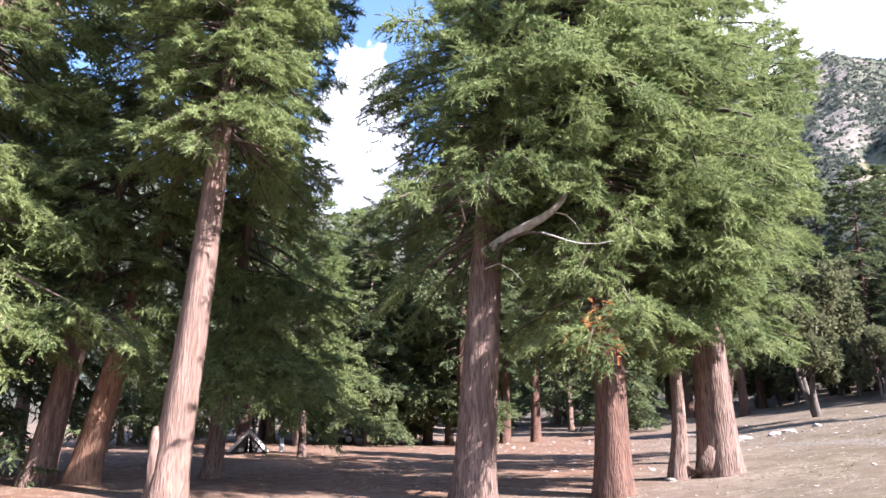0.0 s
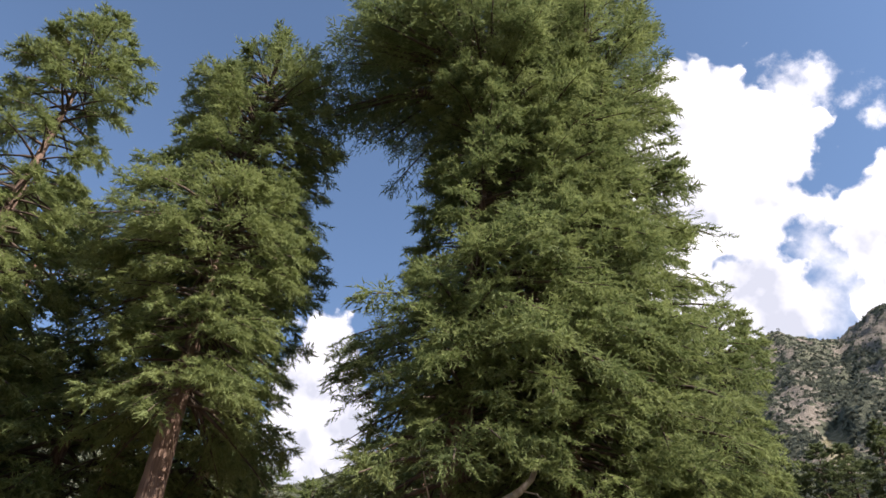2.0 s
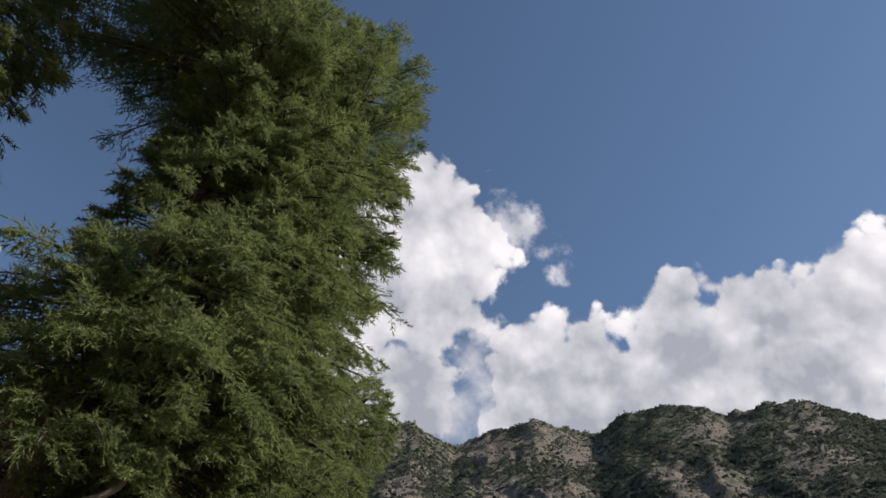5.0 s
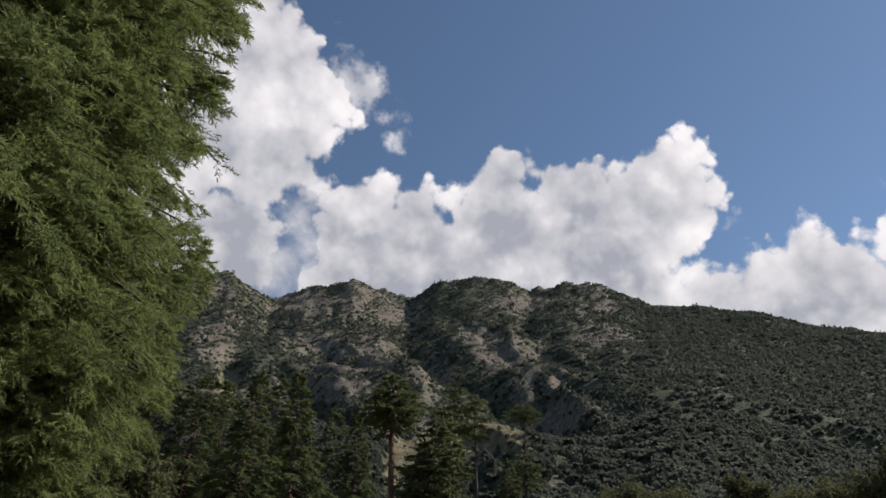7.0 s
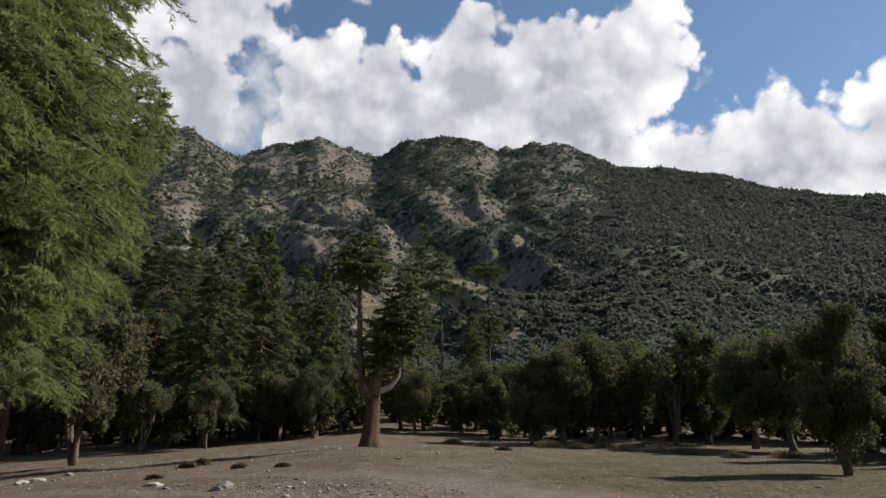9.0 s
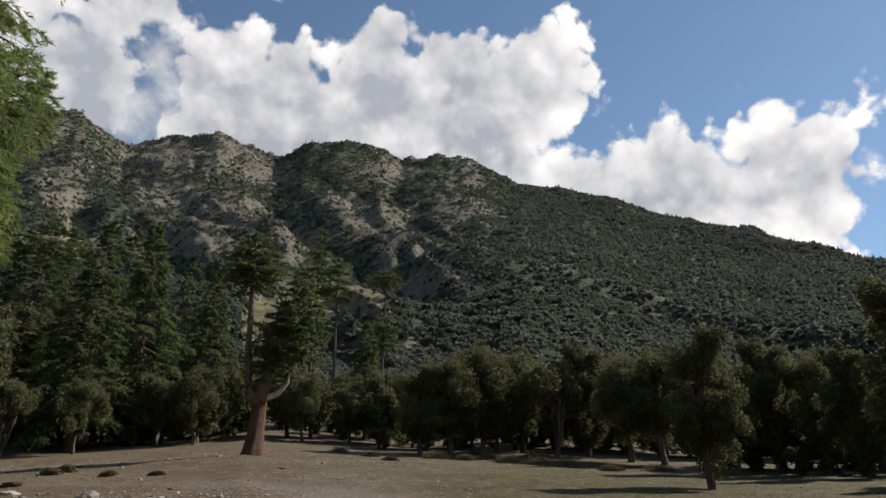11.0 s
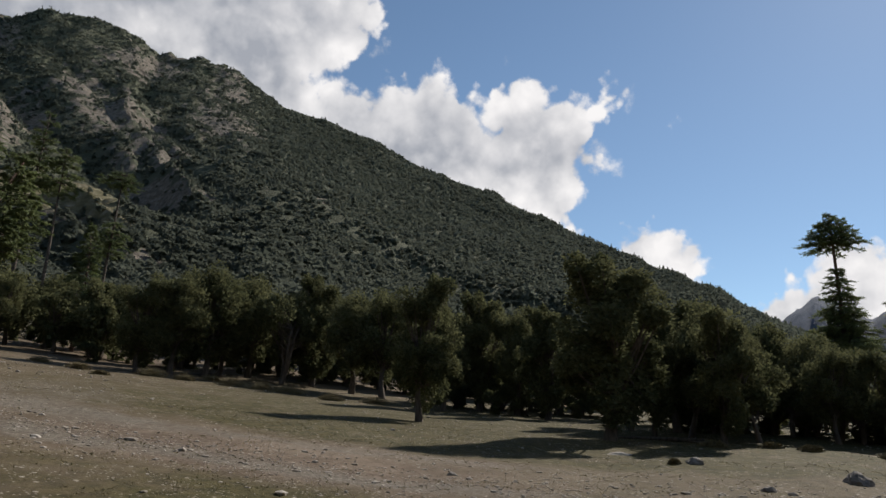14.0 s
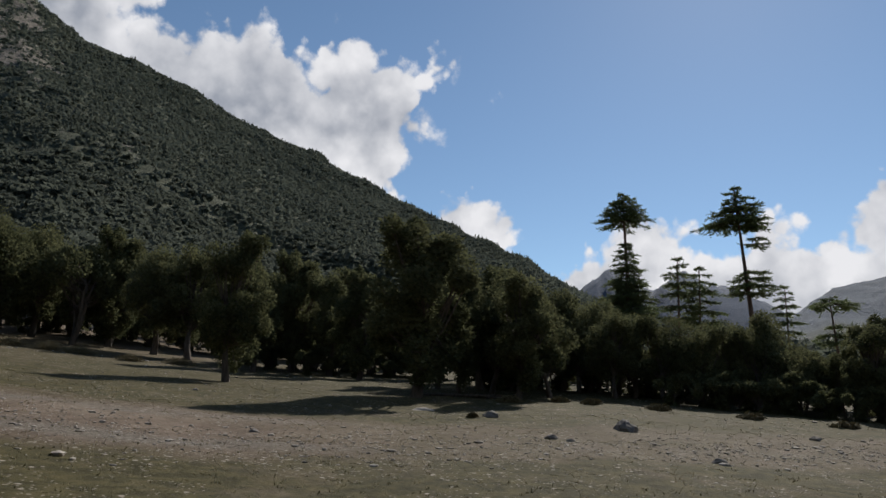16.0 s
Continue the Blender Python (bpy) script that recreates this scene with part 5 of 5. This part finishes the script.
SHRUBS_NORTH = [(33, 27, 0.42, 0.22), (35.2, 33, 0.6, 0.4), (36.1, 34, 0.5, 0.45), (38.8, 29, 0.42, 0.3), (42, 27, 0.42, 0.2), (62.5, 48, 1, 0.55),
                (68.2, 46, 1.1, 0.6), (66.8, 50, 0.8, 0.4), (57.5, 46, 0.7, 0.4), (59, 42, 0.5, 0.25), (64.8, 47, 0.7, 0.4), (55, 50, 0.7, 0.3)]
SHRUBS_SOUTH = [(70.6, 45, 0.9, 0.5), (72.6, 44, 1.2, 0.55), (76, 42, 0.8, 0.35), (102.8, 18.3, 0.16, 0.14), (112, 24.6, 0.5, 0.25), (117, 24.8, 0.6, 0.3),
                (123.5, 25, 0.6, 0.3), (109.5, 25, 0.5, 0.25), (129.5, 25, 0.6, 0.3), (79.5, 43, 0.9, 0.4), (105.5, 24.5, 0.6, 0.3)]


def shrubs():
    for i, (az, r, rad, h) in enumerate(SHRUBS_NORTH + SHRUBS_SOUTH):
        k = 0.62 if r < 36 else 0.9
        ob = new("shrub", tri_mesh("shrub", shrub_tri(rad * k, h * k, 3200, 400 + i, 0.07), SHRUB))
        ob.location = spot(az, r, 0.02)
        tagged(ob, "low dry olive cushion shrub on the meadow", "shrub", "cushion shrubs")


shrubs()

CANVAS = material("white_canvas", (0.62, 0.62, 0.60), (0.80, 0.80, 0.78), 3.0, 0.8, 0.4, 20.0)
CANVAS_DARK = material("tent_inside", (0.055, 0.054, 0.052), (0.095, 0.092, 0.088), 3.0, 0.9, 0.2, 12.0)
PAINT = material("dark_car_paint", (0.020, 0.022, 0.024), (0.035, 0.037, 0.040), 2.0, 0.4, 0, spec=0.5)
GLASS = material("car_glass", (0.04, 0.05, 0.06), (0.08, 0.10, 0.11), 2.0, 0.06, 0, spec=0.8)
RUBBER = material("tyre_rubber", (0.015, 0.015, 0.015), (0.03, 0.03, 0.03), 8.0, 0.9, 0.3, 40.0)
CHROME = material("lamp_glass", (0.2, 0.2, 0.2), (0.32, 0.32, 0.32), 8.0, 0.3, 0)


def slab(corners, thick, mat, name):
    """A sheet of given thickness on four corners."""
    c = [Vector(p) for p in corners]
    nrm = (c[1] - c[0]).cross(c[3] - c[0]).normalized() * thick / 2
    v = [p + nrm for p in c] + [p - nrm for p in c]
    f = [(0, 1, 2, 3), (7, 6, 5, 4)] + [(i, i + 4, (i + 1) % 4 + 4, (i + 1) % 4) for i in range(4)]
    return mesh_of(name, v, f, mat, False)


def tent():
    p = spot(-14.9, 33.4)
    ob = thing("ridge_tent", p, "small white ridge tent with open dark front", "tent", turn=12)
    w, h, d = 0.84, 0.90, 2.2
    for s in (-1, 1):
        put("roof_sheet", slab([(s * w, -d / 2, 0.06), (s * w, d / 2, 0.06), (0, d / 2, h), (0, -d / 2, h)], 0.02, CANVAS_DARK, "roof_sheet"), ob, "grey canvas sheet")
        put("front_band", slab([(s * (w + 0.06), -d / 2 - 0.02, 0.02), (s * (w - 0.12), -d / 2 - 0.02, 0.02), (0, -d / 2 - 0.02, h - 0.13), (0, -d / 2 - 0.02, h + 0.05)], 0.03, CANVAS, "front_band"), ob, "white edge of the front")
        put("flap", slab([(s * 0.2, -d / 2 + 0.03, 0.0), (s * (w - 0.1), -d / 2 + 0.03, 0.0), (s * 0.05, -d / 2 + 0.03, h - 0.1), (s * 0.02, -d / 2 + 0.03, h - 0.1)], 0.015, CANVAS_DARK, "flap"), ob, "dark canvas door flap")
    put("back_wall", slab([(-w, d / 2, 0), (w, d / 2, 0), (0.02, d / 2, h), (-0.02, d / 2, h)], 0.02, CANVAS_DARK, "back_wall"), ob)
    for y in (-d / 2 - 0.06, d / 2 + 0.04):
        put("pole", mesh_of("pole", *tube([(0, y, -0.02), (0, y, h + 0.12)], [0.02, 0.02], 8), DEADWOOD), ob)
    q = spot(-12.55, 34.5)
    post = thing("marker_post", q, "short whitewashed post by the tent", "post")
    put("shaft", mesh_of("shaft", *tube([(0, 0, -0.1), (0.01, 0, 0.3), (0, 0, 0.55)], [0.10, 0.095, 0.085], 12), CANVAS), post)
    put("cap", mesh_of("cap", *tube([(0, 0, 0.551), (0, 0, 0.60)], [0.10, 0.07], 12), CANVAS), post)


tent()


def car():
    p = spot(-6.1, 45.0, 0.0)
    ob = thing("parked_car", p, "dark parked car in the shade of the cedars", "car", turn=20)
    prof = [(-2.0, 0.35), (-2.0, 0.72), (-1.85, 0.88), (-1.0, 0.95), (-0.35, 1.38), (0.9, 1.42), (1.6, 1.0), (2.0, 0.95), (2.05, 0.4)]
    verts, faces = [], []
    for s, inset in ((-0.82, 0), (-0.7, 1), (0.7, 1), (0.82, 0)):
        for x, z in prof:
            top = z > 1.1
            verts.append(Vector((x, s * (0.82 if top and not inset else 1.0), z + (0.03 if inset else 0.0))))
    n = len(prof)
    for a in range(3):
        for k in range(n - 1):
            faces.append((a * n + k, a * n + k + 1, (a + 1) * n + k + 1, (a + 1) * n + k))
    faces += [tuple(range(n))[::-1], tuple(range(3 * n, 4 * n)), (0, n, 2 * n, 3 * n, 4 * n - 1, 3 * n - 1, 2 * n - 1, n - 1)]
    put("body", mesh_of("body", verts, faces, PAINT, False), ob)
    put("windscreen", slab([(-1.0, -0.62, 1.0), (-1.0, 0.62, 1.0), (-0.4, 0.55, 1.40), (-0.4, -0.55, 1.40)], 0.02, GLASS, "windscreen"), ob)
    put("rear_window", slab([(1.55, 0.6, 1.08), (1.55, -0.6, 1.08), (0.98, -0.55, 1.43), (0.98, 0.55, 1.43)], 0.02, GLASS, "rear_window"), ob)
    for s in (-1, 1):
        put("side_window", slab([(-0.75, s * 0.81, 1.0), (1.3, s * 0.81, 1.05), (0.85, s * 0.70, 1.36), (-0.3, s * 0.70, 1.34)], 0.02, GLASS, "side_window"), ob)
        put("headlight", mesh_of("headlight", *tube([(-1.98, s * 0.6, 0.72), (-2.04, s * 0.6, 0.72)], [0.11, 0.09], 12), CHROME), ob)
        for x in (-1.25, 1.3):
            wheel = put("wheel", mesh_of("wheel", *tube([(x, s * 0.66, 0.31), (x, s * 0.70, 0.31), (x, s * 0.84, 0.31), (x, s * 0.86, 0.31)], [0.27, 0.31, 0.31, 0.26], 20), RUBBER), ob)
            put("hub", mesh_of("hub", *tube([(x, s * 0.861, 0.31), (x, s * 0.875, 0.31)], [0.18, 0.14], 14), CHROME), wheel)


car()


def fallen_logs():
    for i, (az, r, turn, L0, rad) in enumerate(((66.0, 56, 80, 3.0, 0.12), (19.8, 40, 20, 2.4, 0.1), (100.6, 26.6, 75, 2.6, 0.07), (103.2, 27.0, 80, 1.8, 0.08), (105.0, 26.4, 70, 1.2, 0.06))):
        pts = [(-L0 / 2, 0, rad * 0.8), (-L0 / 6, 0.08, rad * 0.9), (L0 / 5, -0.03, rad * 0.8), (L0 / 2, 0.1, rad * 0.6)]
        ob = new("fallen_branch", mesh_of("fallen_branch", *tube(pts, [rad, rad * 0.9, rad * 0.75, rad * 0.4], 8, 0.2, i), BARK_OAK))
        ob.location = spot(az, r, 0.01)
        ob.rotation_euler = (0, 0, radians(turn))
        tagged(ob, "grey weathered branch lying on the ground", "branch")


fallen_logs()
